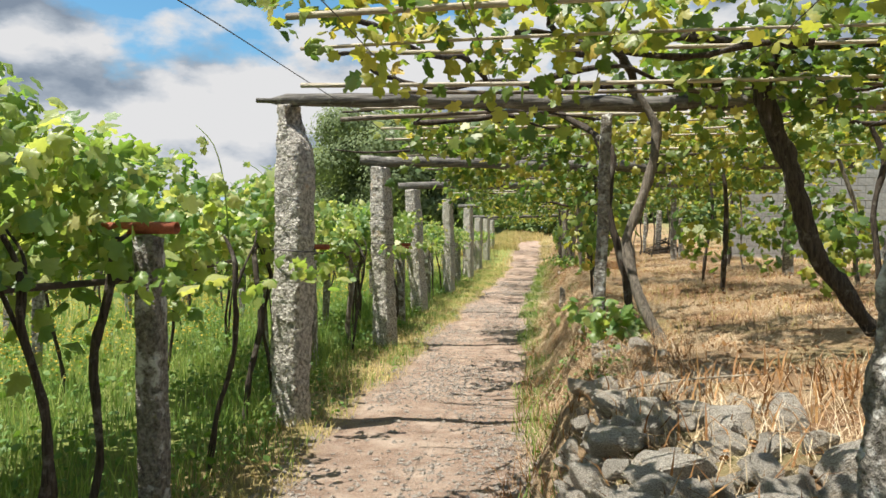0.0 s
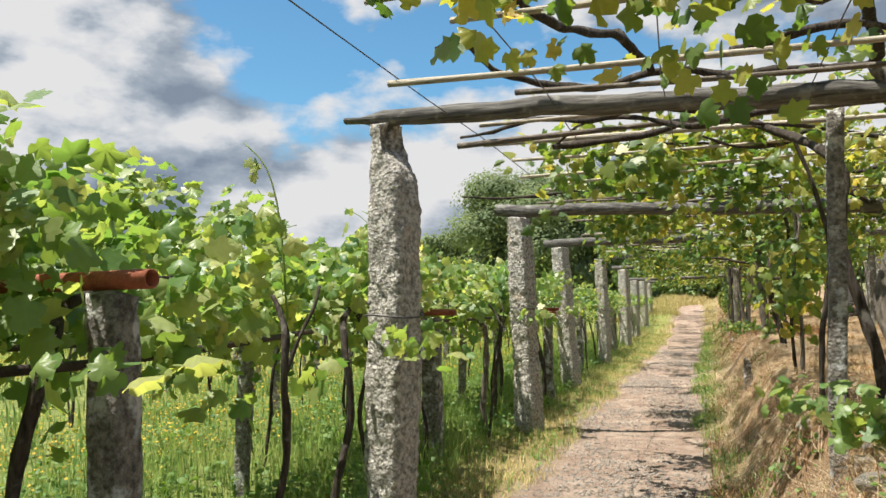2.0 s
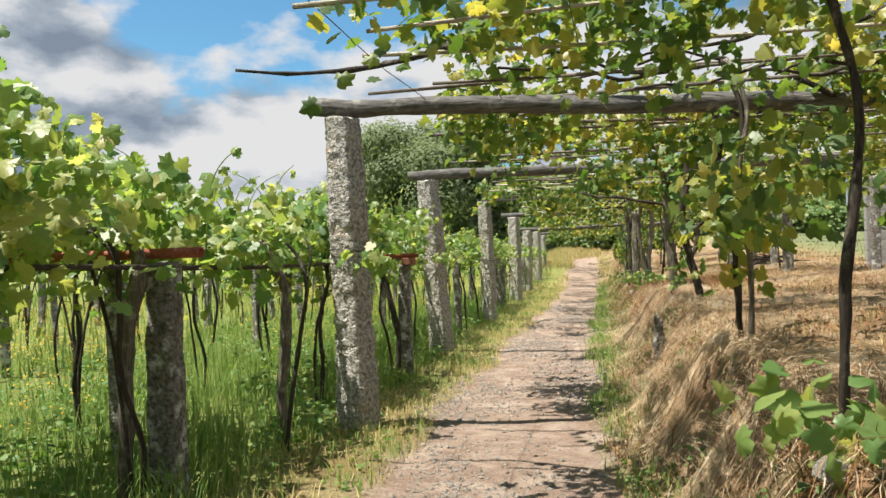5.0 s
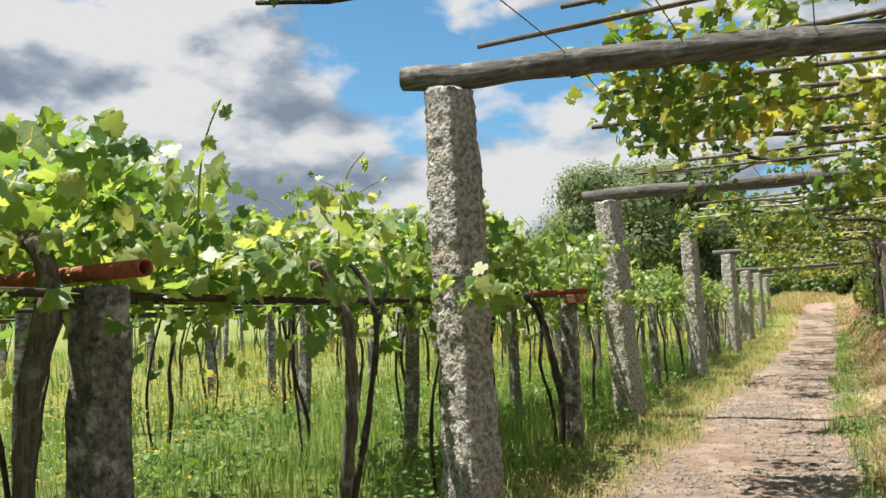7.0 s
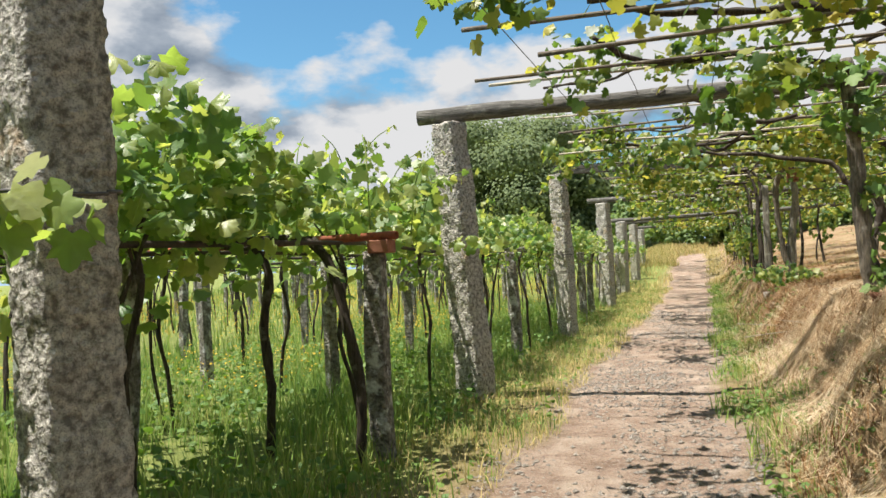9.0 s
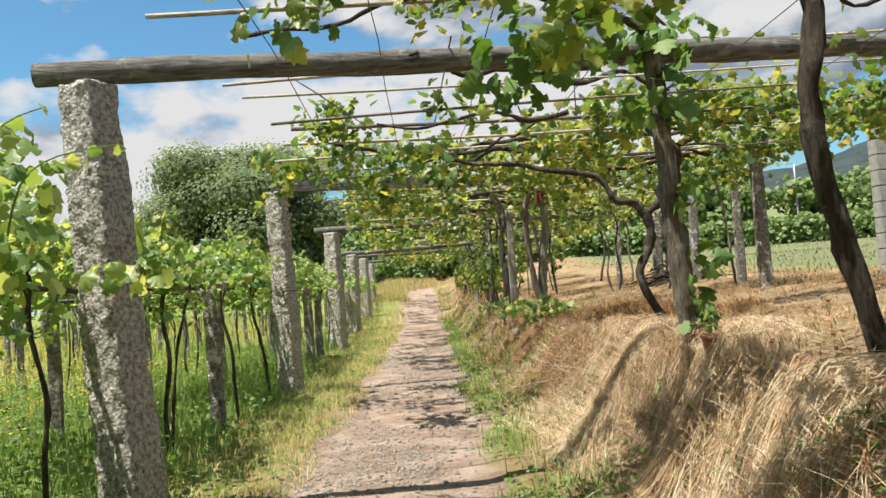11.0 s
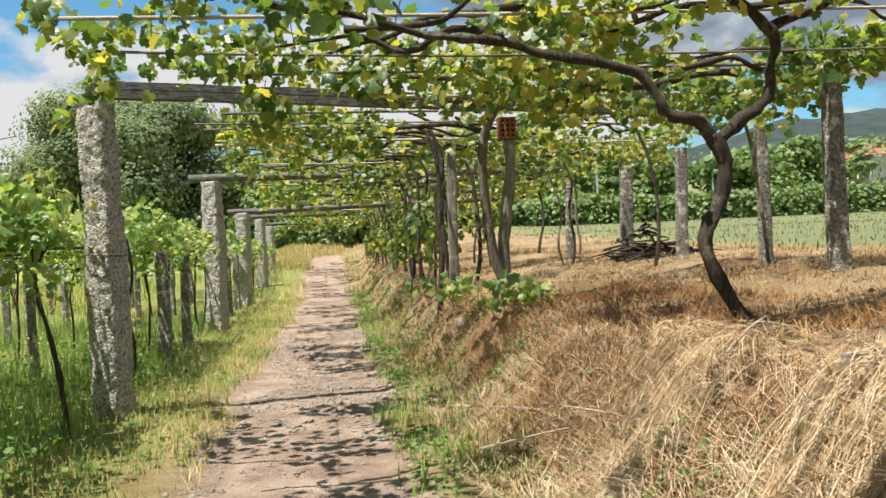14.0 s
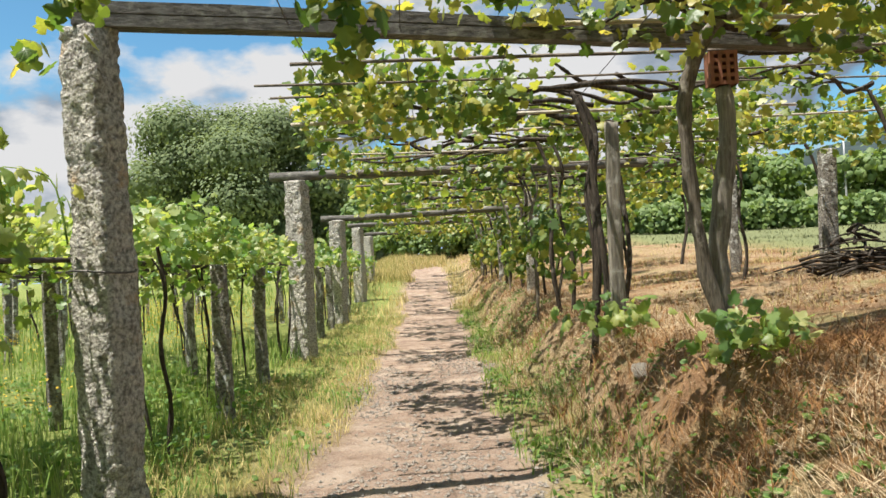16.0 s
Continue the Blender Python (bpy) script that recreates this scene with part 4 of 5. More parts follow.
for i, (x, y, top, w, label) in enumerate((
        (-0.94, 4.62, 1.64, 0.15, "low dark granite post with white lichen patches"),
        (-1.80, 10.15, 1.45, 0.20, "low dark granite post under a rusty pipe"),
        (-1.65, 15.4, 1.37, 0.15, "low lichen-grey granite post with a clay block on top"),
        (-2.02, 20.9, 1.40, 0.14, "low granite post with white lichen"),
        (-2.02, 27.0, 1.40, 0.15, "low granite post with white lichen"),
        (-2.2, 29.4, 1.40, 0.14, "low granite post with white lichen"),
        (-2.3, 35.0, 1.40, 0.14, "low granite post with white lichen"),
        (-2.35, 36.8, 1.40, 0.14, "low granite post with white lichen"),
        (-2.5, 41.5, 1.40, 0.14, "low granite post with white lichen"),
        (-2.6, 48.0, 1.40, 0.14, "low granite post with white lichen"))):
    granite_post(x, y, w, w * 0.9, top - gz(x, y) + 0.12, (-0.02, 0), 0.0, 0.12, GRANITE_DARK, 40 + i, label, "low_granite_post", rough=0.5)


def pipe(a, b, r, label, mat=None, name="rusty_pipe"):
    a, b = Vector(a), Vector(b)
    d = (b - a).normalized()
    side = d.orthogonal().normalized()
    other = d.cross(side)
    verts, faces = [], []
    k = 14
    for p, rr in ((a, r), (b, r), (b, r * 0.8), (a, r * 0.8)):
        for j in range(k):
            w = side * math.cos(2 * math.pi * j / k) + other * math.sin(2 * math.pi * j / k)
            verts.append(p + w * rr)
    for i in range(4):
        for j in range(k):
            m = (j + 1) % k
            faces.append((i * k + j, i * k + m, ((i + 1) % 4) * k + m, ((i + 1) % 4) * k + j))
    return tagged(solid(name, verts, faces, mat or RUST_PIPE), label, "pipe")


pipe((-4.2, 5.1, 1.685), (-0.80, 4.60, 1.685), 0.032, "rusty red iron pipe lying on a low post")
pipe((-4.6, 10.6, 1.505), (-1.55, 10.12, 1.505), 0.032, "rusty red iron pipe lying across low posts")
pipe((-4.9, 15.9, 1.475), (-1.48, 15.36, 1.475), 0.028, "rusty red iron pipe lying on a clay block")
pipe((-5.2, 21.3, 1.43), (-1.85, 20.9, 1.43), 0.03, "pale grey rail lying on a low post", GRANITE, "rail")
tagged(part("clay_block", box((0.15, 0.14, 0.085), (-1.60, 15.38, 1.405), 0.008), TERRACOTTA), "small terracotta block on a low granite post", "clay block")


def edge_vine(points, r0, r1, label, mat):
    v = new("low_vine")
    tube("trunk", points[:-2], r0, r1, mat, v, "", 9, 0.3)
    tube("arm", points[-3:], r1 * 0.9, r1 * 0.35, mat, v, "", 8, 0.3)
    tagged(v, label, "grapevine", "vines of the low vineyard")


edge_vine([(-1.67, 11.62, -0.03), (-1.70, 11.6, 0.42), (-1.66, 11.6, 0.85), (-1.65, 11.58, 1.24), (-1.72, 11.55, 1.42), (-1.80, 11.52, 1.58), (-2.1, 11.5, 1.56), (-2.6, 11.5, 1.50)], 0.034, 0.032, "pale twisted vine trunk bending over the rail", BARK_PALE)
edge_vine([(-1.98, 9.95, 0.0), (-1.95, 9.95, 0.6), (-1.93, 9.96, 1.1), (-1.86, 9.98, 1.42), (-1.92, 9.96, 1.62), (-2.2, 9.9, 1.64), (-2.7, 9.8, 1.55)], 0.04, 0.04, "pale vine trunk arching over a low stone post", BARK_PALE)
edge_vine([(-1.72, 15.15, -0.03), (-1.70, 15.18, 0.5), (-1.80, 15.2, 0.95), (-1.90, 15.22, 1.3), (-2.05, 15.25, 1.47), (-2.4, 15.3, 1.5), (-2.8, 15.3, 1.5)], 0.036, 0.032, "dark vine trunk leaning to the rail", BARK)
edge_vine([(-2.45, 15.3, -0.03), (-2.42, 15.3, 0.5), (-2.46, 15.3, 0.9), (-2.40, 15.3, 1.25), (-2.50, 15.3, 1.44), (-2.9, 15.3, 1.48), (-3.3, 15.3, 1.5)], 0.032, 0.028, "dark vine trunk under the rail", BARK)
edge_vine([(-1.22, 4.35, 0.05), (-1.12, 4.4, 0.5), (-1.16, 4.42, 1.0), (-1.08, 4.45, 1.4), (-1.15, 4.6, 1.60), (-1.2, 4.9, 1.68), (-1.25, 5.3, 1.72)], 0.024, 0.022, "thin dark vine stem beside a low stone post", BARK)
edge_vine([(-1.40, 7.0, 0.05), (-1.36, 7.05, 0.5), (-1.28, 7.1, 0.9), (-1.32, 7.1, 1.3), (-1.38, 7.2, 1.5), (-1.45, 7.5, 1.58), (-1.5, 7.9, 1.62)], 0.024, 0.022, "thin dark vine stem beside a tall stone post", BARK)


def rails():
    rnd = random.Random(31)
    for k in range(7):
        off = [-0.22, -1.2, -2.4, -3.7, -5.2, -7.0, -9.2][k]
        pts = [(low_row_x(y) + off + rnd.uniform(-0.03, 0.03), y, LOW_TOP - 0.04 + rnd.uniform(-0.03, 0.03)) for y in np.arange(0.5, 56, 2.2)]
        ob = tube("trellis_rail", pts, 0.017, 0.017, IRON, sides=6, rough=0.3, steps=2)
        tagged(ob, "thin dark rail carrying the low vines", "rail", "rails of the low vineyard")


rails()


def field_posts():
    """Slim posts and dark stems under the low vines."""
    rnd = random.Random(8)
    bm = box((0.11, 0.10, 1.62), (0, 0, 0.66), 0.012, 3)
    for v in bm.verts:
        v.co += Vector((noise.noise(v.co * 6), noise.noise(v.co * 6 + Vector((9, 0, 0))), 0)) * 0.016
    base = part("vineyard_post", bm, GRANITE_DARK)
    tagged(base, "slim grey stone post under the low vines", "stone post", "posts of the low vineyard")
    first = True
    for i in range(8):
        for j in range(15):
            y = 2.0 + j * 3.1 + (0.9 if i % 2 else 0) + rnd.uniform(-0.4, 0.4)
            x = low_row_x(y) - 1.35 - i * 1.75 - rnd.uniform(-0.25, 0.25) - 0.06 * i * i
            m = pose(x, y, gz(x, y, -0.04), rnd.uniform(-2, 2), rnd.uniform(-2.5, 2.5), rnd.uniform(0, 90))
            if first:
                base.matrix_basis = m
                first = False
            else:
                copy_thing(base, m)
    variants = []
    for k in range(6):
        r = random.Random(50 + k)
        vine = new("low_vine")
        b = r.uniform(-0.22, 0.22)
        pts = [(0, 0, -0.06), (b * 0.5 + r.uniform(-0.05, 0.05), r.uniform(-0.06, 0.06), 0.4), (b * 0.8 + r.uniform(-0.08, 0.08), r.uniform(-0.07, 0.07), 0.8), (b, r.uniform(-0.06, 0.06), 1.2), (b * 0.85, 0.04, 1.42), (b * 0.7 - 0.06, 0.08, 1.56)]
        tube("trunk", pts, r.uniform(0.014, 0.023), 0.013, BARK, vine, "", 7, 0.35, 5)
        tube("arm", [pts[3], (b + 0.05, 0.04, 1.38), (b + 0.08, 0.1, 1.5), (b + 0.06, 0.18, 1.6)], 0.010, 0.006, BARK, vine, "", 6, 0.3, 4)
        if k % 2:
            tube("second_stem", [(0.06, 0.03, -0.05), (0.12, 0.1, 0.5), (0.05, 0.14, 1.0), (-0.1, 0.2, 1.44)], 0.014, 0.011, BARK, vine, "", 6, 0.35, 4)
        tagged(vine, "slender dark twisted vine stem in long grass", "grapevine", "vines of the low vineyard")
        variants.append(vine)
    used = set()
    for i in range(10):
        for j in range(22 if i < 3 else 18):
            gap = 2.0 if i < 3 else 2.4
            y = 1.6 + j * gap + rnd.uniform(-0.35, 0.35)
            x = low_row_x(y) - 0.12 - i * 1.55 + rnd.uniform(-0.3, 0.2) - 0.05 * i * i
            if i == 0 and min(abs(y - q) for q in (4.6, 7.2, 10.15, 12.37, 15.4, 17.9, 20.9, 24.08)) < 0.22:
                x -= 0.25
            k = rnd.randrange(6)
            m = pose(x, y, gz(x, y), 0, 0, rnd.uniform(0, 360))
            if k not in used:
                used.add(k)
                variants[k].matrix_basis = m
            else:
                copy_thing(variants[k], m)


field_posts()


def low_leaves(name, n, off0, off1, y0, y1, s0, s1, simple, label, top=0.55):
    y = RNG.uniform(y0, y1, n)
    off = RNG.uniform(off0, off1, n)
    x = np.interp(y, [0, 4.5, 10, 15.4, 21, 27, 60], [-0.75, -0.95, -1.62, -1.66, -2.02, -2.05, -3.0]) - off
    keep = RNG.random(n) < np.clip(0.68 + 0.8 * wave(x * 1.2, y * 1.5), 0.08, 1)
    x, y, off = x[keep], y[keep], off[keep]
    if off0 > 1:
        k = RNG.random(len(x)) < np.where(np.cos(off * 2 * math.pi / 2.6) > 0.05, 1.0, 0.12)
        x, y, off = x[k], y[k], off[k]
    clear = np.ones(len(x), bool)
    for px, py in ((-0.98, 7.2), (-1.33, 12.37), (-1.74, 17.92), (-1.86, 24.08), (-2.14, 32.0)):
        clear &= ~((np.abs(y - py + 0.1) < 0.6) & (x > px - 0.4))
    x, y, off = x[clear], y[clear], off[clear]
    n = len(x)
    crest = top * np.clip(0.72 + 0.5 * wave(x * 1.9 + 1, y * 1.7 - 2), 0.3, 1.35)
    u = RNG.random(n)
    z = LOW_TOP - 0.02 + u * (crest + 0.02)
    shoot = RNG.random(n) < 0.015
    z[shoot] += RNG.random(shoot.sum()) * 0.2
    droop = (RNG.random(n) < 0.10) & (off < 3.2)
    z[droop] -= RNG.random(droop.sum()) ** 1.6 * 0.42 + u[droop] * crest[droop] * 0.8
    for py in (10.12, 15.38):
        z[(np.abs(y - py + 0.55) < 0.75) & (off < 1.1)] += 0.14
    nor = RNG.normal(size=(n, 3)) * 0.6 + np.array([-0.3, -0.25, 0.65])
    front = off < off0 + 0.35
    nor[front] += np.array([0.55, -0.3, -0.1])
    ob = leaf_mesh(name, np.stack([x, y, z], -1), nor, RNG.uniform(s0, s1, n) * 0.70, VINE_LOW, simple)
    return tagged(ob, label, "vine leaves", kind="stuff")


HEDGE = "bright green vine leaves of the low vineyard"
low_leaves("low_vine_foliage", 10000, 0.0, 1.7, 0.5, 9.5, 0.09, 0.20, False, HEDGE, 0.74)
low_leaves("low_vine_foliage", 8600, -0.04, 1.7, 9.5, 18, 0.09, 0.20, False, HEDGE, 0.66)
low_leaves("low_vine_foliage", 13500, -0.12, 1.7, 18, 30, 0.08, 0.15, False, HEDGE, 0.50)
low_leaves("low_vine_foliage", 12000, -0.2, 3.0, 30, 54, 0.11, 0.18, True, HEDGE, 0.45)
low_leaves("low_vine_foliage", 10000, 1.9, 8.0, -1, 45, 0.11, 0.19, True, HEDGE, 0.5)
low_leaves("low_vine_foliage", 17000, 8.0, 40.0, 0, 62, 0.20, 0.40, True, HEDGE, 0.45)


def shoots():
    """Upright young shoots above the low vines."""
    rnd = random.Random(77)
    for i in range(105):
        y = rnd.uniform(1.8, 27)
        x = low_row_x(y) - rnd.uniform(-0.1, 1.7)
        h = rnd.uniform(0.2, 0.72) * (1.0 if y < 18 else 0.55)
        dx, dy = rnd.uniform(-0.35, 0.35), rnd.uniform(-0.3, 0.3)
        z = LOW_TOP + 0.25
        shoot = new("vine_shoot")
        line = [(x, y, z - 0.2), (x + dx * 0.2, y + dy * 0.2, z + h * 0.4), (x + dx * 0.6, y + dy * 0.6, z + h * 0.8), (x + dx * 1.3, y + dy * 1.3, z + h)]
        tube("stem", line, 0.006, 0.003, GRASS, shoot, "", 5, 0.1, 3)
        n = rnd.randrange(7, 13)
        t = np.sort(RNG.uniform(0.0, 1.0, n)) ** 0.8
        a = np.cumsum(RNG.uniform(2.2, 4.0, n))
        r = 0.11 * (1.15 - t) * RNG.uniform(0.5, 1.3, n)
        at = np.stack([x + dx * t ** 1.6 * 1.3 + np.cos(a) * r, y + dy * t ** 1.6 * 1.3 + np.sin(a) * r, z + h * t + RNG.uniform(-0.05, 0.04, n)], -1)
        nor = np.stack([np.cos(a), np.sin(a), np.full(n, 0.35)], -1) + RNG.normal(size=(n, 3)) * 0.45
        lv = leaf_mesh("leaves", at, nor, (0.155 - 0.10 * t) * RNG.uniform(0.7, 1.15, n), VINE_LOW)
        lv.parent = shoot
        tagged(shoot, "upright young vine shoot with pale leaves", "vine shoot", "shoots above the low vines")


shoots()

# ---- grass, weeds, straw ----


def stuff(ob, label, category):
    return tagged(ob, label, category, kind="stuff")


def row_edge(y):
    return np.interp(y, [0, 4.5, 10, 15.4, 21, 27, 60], [-0.75, -0.95, -1.62, -1.66, -2.02, -2.05, -3.0])


def plant_grass():
    x, y = scatter(46000, -7.5, -0.9, 0.5, 34, 0.7, 1.3)
    keep = x < row_edge(y) + 0.08
    x, y = x[keep], y[keep]
    stuff(blade_mesh("meadow_grass", x, y, RNG.uniform(0.12, 0.42, len(x)), 0.006, 0.7, GRASS), "long green meadow grass under the low vines", "grass")
    x, y = scatter(40000, -4.6, -0.9, 2.5, 27, 0.8, 1.9)
    keep = x < row_edge(y) + 0.15
    x, y = x[keep], y[keep]
    stuff(blade_mesh("tall_grass", x, y, RNG.uniform(0.14, 0.42, len(x)) * (0.75 + 0.5 * wave(x * 1.5, y * 1.3)), 0.004, 0.75, GRASS), "tall fresh green grass growing round the posts", "grass")
    x, y = scatter(30000, -30, -6, 0, 60, 0.5, 0.8)
    stuff(blade_mesh("meadow_grass", x, y, RNG.uniform(0.2, 0.5, len(x)), 0.016, 0.6, GRASS), "long green meadow grass under the low vines", "grass")
    x, y = scatter(62000, -2.3, -0.5, 2, 40, 0.5, 2.0)
    c = (path_left(y) + row_edge(y)) / 2
    keep = np.abs(x - c) < np.abs(row_edge(y) - path_left(y)) / 2 + 0.12
    x, y = x[keep], y[keep]
    stuff(blade_mesh("dry_verge_grass", x, y, RNG.uniform(0.03, 0.14, len(x)), 0.0035, 1.7, DRY), "dry yellow grass on the verge of the track", "grass")
    x, y = scatter(15000, -2.0, -0.6, 2, 40, 1.2, 3.0)
    keep = (x < path_left(y) + 0.06) & (x > row_edge(y) - 0.1)
    x, y = x[keep], y[keep]
    stuff(blade_mesh("green_verge_grass", x, y, RNG.uniform(0.04, 0.16, len(x)), 0.005, 0.9, GRASS), "short green grass tufts beside the track", "grass")
    x, y = scatter(9000, -3.2, 2.2, 39, 72, 0.6, 1.0)
    keep = (x < path_left(y) + 0.1) | (x > path_right(y) - 0.1)
    x, y = x[keep], y[keep]
    stuff(blade_mesh("far_verge_grass", x, y, RNG.uniform(0.08, 0.30, len(x)), 0.012, 1.0, DRY), "dry yellow grass along the far track", "grass")
    # bank on the other side of the track
    x, y = scatter(16000, 0.3, 1.2, 2, 42, 1.0, 2.4)
    keep = x > path_right(y) - 0.08
    x, y = x[keep], y[keep]
    stuff(blade_mesh("bank_foot_grass", x, y, RNG.uniform(0.05, 0.2, len(x)), 0.005, 1.0, GRASS), "green grass at the foot of the bank", "grass")
    x, y = scatter(52000, 0.75, 2.0, 4.2, 40, 0.7, 1.7)
    keep = x > bank_foot(y) - 0.15
    x, y = x[keep], y[keep]
    tall = RNG.uniform(0.08, 0.28, len(x))
    stuff(blade_mesh("bank_dry_grass", x, y, tall, 0.0016, 2.2, STRAW, None, 0.3), "dead straw-coloured grass hanging over the bank", "dry grass")
    x, y = scatter(20000, 0.8, 2.0, 4.5, 44, 0.9, 1.3)
    stuff(blade_mesh("brown_weeds", x, y, RNG.uniform(0.05, 0.2, len(x)), 0.0035, 1.8, RUST), "rust-brown dead weeds on the bank", "dead weeds")
    x, y = scatter(150000, 1.35, 6.5, 3, 30, 0.5, 1.1)
    k = ((y > 5.4) | (RNG.random(len(x)) < 0.15)) & ((np.abs(y - 22.3) > 1.7) | (x > 2.9) | (RNG.random(len(x)) < 0.3))
    x, y = x[k], y[k]
    z = height(x, y) + RNG.uniform(0.0, 0.05, len(x))
    stuff(blade_mesh("straw_mulch", x, y, RNG.uniform(0.10, 0.36, len(x)), 0.0015, 0.4, STRAW, z, 0.93), "cut straw strewn over the terrace", "straw")
    x, y = scatter(46000, 1.5, 8.5, 5, 40, 1.5, 0.9)
    stuff(blade_mesh("brown_terrace_weeds", x, y, RNG.uniform(0.03, 0.11, len(x)), 0.0035, 2.4, RUST), "rust-brown dead weeds on the terrace", "dead weeds")
    x, y = scatter(15000, 1.18, 3.2, 20.4, 25.5, 1.1, 2.2)
    stuff(blade_mesh("trampled_weeds", x, y, RNG.uniform(0.05, 0.22, len(x)), 0.0028, 2.6, RUST, height(x, y) + RNG.uniform(0, 0.04, len(x)), 0.4), "trampled brown weeds beside a forked vine", "dead weeds")
    x, y = scatter(16000, 1.6, 9.0, 7, 45, 1.4, 0.9)
    stuff(blade_mesh("terrace_grass", x, y, RNG.uniform(0.04, 0.13, len(x)), 0.005, 1.4, DRY), "thin dry grass on the terrace", "grass")
    x, y = scatter(26000, 7.5, 40, 8, 75, 0.3, 0.6)
    stuff(blade_mesh("field_grass", x, y, RNG.uniform(0.05, 0.14, len(x)), 0.02, 0.8, FIELD), "pale green grass of the open field", "grass")
    # mounds of straw on the bank's shoulder
    n = 9000
    cx = np.array([1.25, 1.45, 1.2, 1.5, 1.35])
    cy = np.array([15.9, 18.6, 20.3, 21.6, 13.0])
    k = RNG.integers(0, 5, n)
    x, y = cx[k] + RNG.normal(size=n) * 0.22, cy[k] + RNG.normal(size=n) * 0.6
    stuff(blade_mesh("straw_heap", x, y, RNG.uniform(0.10, 0.32, n), 0.002, 1.9, STRAW, height(x, y) + RNG.uniform(0, 0.10, n), 0.72), "heaped pale straw spilling over the bank", "straw")


plant_grass()


def drape(name, n, spots, long, mat, label, lift=0.10):
    """Long limp stalks lying over the bank's shoulder and hanging down its face; spots: centre along the track, spread, weight."""
    k = RNG.choice(len(spots), n, p=np.array([q[2] for q in spots]) / sum(q[2] for q in spots))
    y = np.array([q[0] for q in spots])[k] + RNG.normal(size=n) * np.array([q[1] for q in spots])[k]
    x = bank_foot(y) + RNG.uniform(0.12, 0.95, n)
    k = RNG.random(n) < np.clip(0.42 + 1.6 * wave(x * 2.6 + 4, y * 3.0), 0.04, 1)
    x, y = x[k], y[k]
    n = len(x)
    # stalks lie in tufts that share a direction
    a = math.pi + 1.9 * wave(x * 3.1, y * 3.4) + RNG.normal(size=n) * 0.9
    length = RNG.uniform(0.4, 1.0, n) * long
    up = RNG.random(n) ** 2 * lift
    bend = RNG.normal(size=n) * 0.5
    rows = []
    for i in range(5):
        t = i / 4
        px, py = x + np.cos(a + bend * t) * length * t, y + np.sin(a + bend * t) * length * t
        pz = height(px, py) + 0.015 + up * (1 - 0.5 * t) + 0.05 * math.sin(math.pi * t)
        rows.append(np.stack([px, py, np.maximum(pz, height(px, py) + 0.01)], -1))
    w = np.stack([-np.sin(a), np.cos(a), RNG.normal(size=n) * 0.5], -1) * RNG.uniform(0.0007, 0.0016, n)[:, None]
    v = np.stack([q for r, f in zip(rows, (0.8, 1, 1, 0.8, 0.3)) for q in (r - w * f, r + w * f)], 1)
    tri = np.array([q for i in range(4) for q in ((2 * i, 2 * i + 1, 2 * i + 3), (2 * i, 2 * i + 3, 2 * i + 2))])
    tris = (np.arange(n)[:, None, None] * 10 + tri[None]).reshape(-1, 3)
    stuff(dress(new(name, mesh_of(name, v.reshape(-1, 3), tris)), mat), label, "straw")


drape("hanging_straw", 26000, [(9.6, 0.9, 1.0), (11.4, 0.8, 1.2), (13.2, 0.9, 1.2), (15.6, 0.8, 1.6), (17.2, 0.7, 1.0), (18.7, 0.6, 1.8), (20.2, 0.5, 1.2)], 0.5, STRAW, "long golden straw hanging over the edge of the bank")
drape("hanging_weeds", 9000, [(8.2, 1.2, 1.0), (12.4, 1.6, 0.8), (16.4, 1.2, 0.8), (21.6, 0.9, 1.2), (23.6, 1.2, 1.4), (26.5, 1.6, 1.4), (30.0, 2.0, 1.0)], 0.26, RUST, "rust-brown dead weeds hanging down the bank", 0.14)


def plant_weeds():
    def low_plants(name, n, x0, x1, y0, y1, size, lump, scale, mat, label, rise=0.10, keep_rule=None):
        x, y = scatter(n, x0, x1, y0, y1, lump, scale)
        if keep_rule is not None:
            k = keep_rule(x, y)
            x, y = x[k], y[k]
        z = height(x, y) + RNG.uniform(0.01, rise, len(x))
        nor = RNG.normal(size=(len(x), 3)) * 0.45 + np.array([0, 0, 1.0])
        stuff(leaf_mesh(name, np.stack([x, y, z], -1), nor, RNG.uniform(size * 0.5, size * 1.4, len(x)), mat, True), label, "weeds")

    low_plants("meadow_weeds", 30000, -6.5, -0.9, 0.8, 30, 0.05, 1.3, 1.6, WEED_LEAF, "broad-leaved green weeds under the vines", 0.22, lambda x, y: x < row_edge(y) + 0.2)
    low_plants("bank_weeds", 15000, 0.4, 1.6, 5.5, 40, 0.036, 1.6, 1.9, WEED_LEAF, "small green weeds on the bank", 0.07, lambda x, y: x > path_right(y))
    low_plants("verge_weeds", 4500, -2.1, -0.6, 2, 34, 0.04, 1.5, 2.4, WEED_LEAF, "small green weeds on the verge", 0.06, lambda x, y: x < path_left(y))
    low_plants("leaf_litter", 9000, 1.4, 6.0, 3, 32, 0.028, 0.9, 1.3, RUST, "fallen brown leaves among straw", 0.05)
    n = 90000
    x, y = scatter(n, -20, -3.2, 1, 50, 1.5, 0.55)
    z = height(x, y) + RNG.uniform(0.2, 0.52, len(x))
    nor = RNG.normal(size=(len(x), 3)) * 0.4 + np.array([0, 0, 1.0])
    stuff(leaf_mesh("meadow_flowers", np.stack([x, y, z], -1), nor, RNG.uniform(0.014, 0.028, len(x)), FLOWER, True), "drifts of small yellow meadow flowers", "flowers")


plant_weeds()

# ---- stones ----


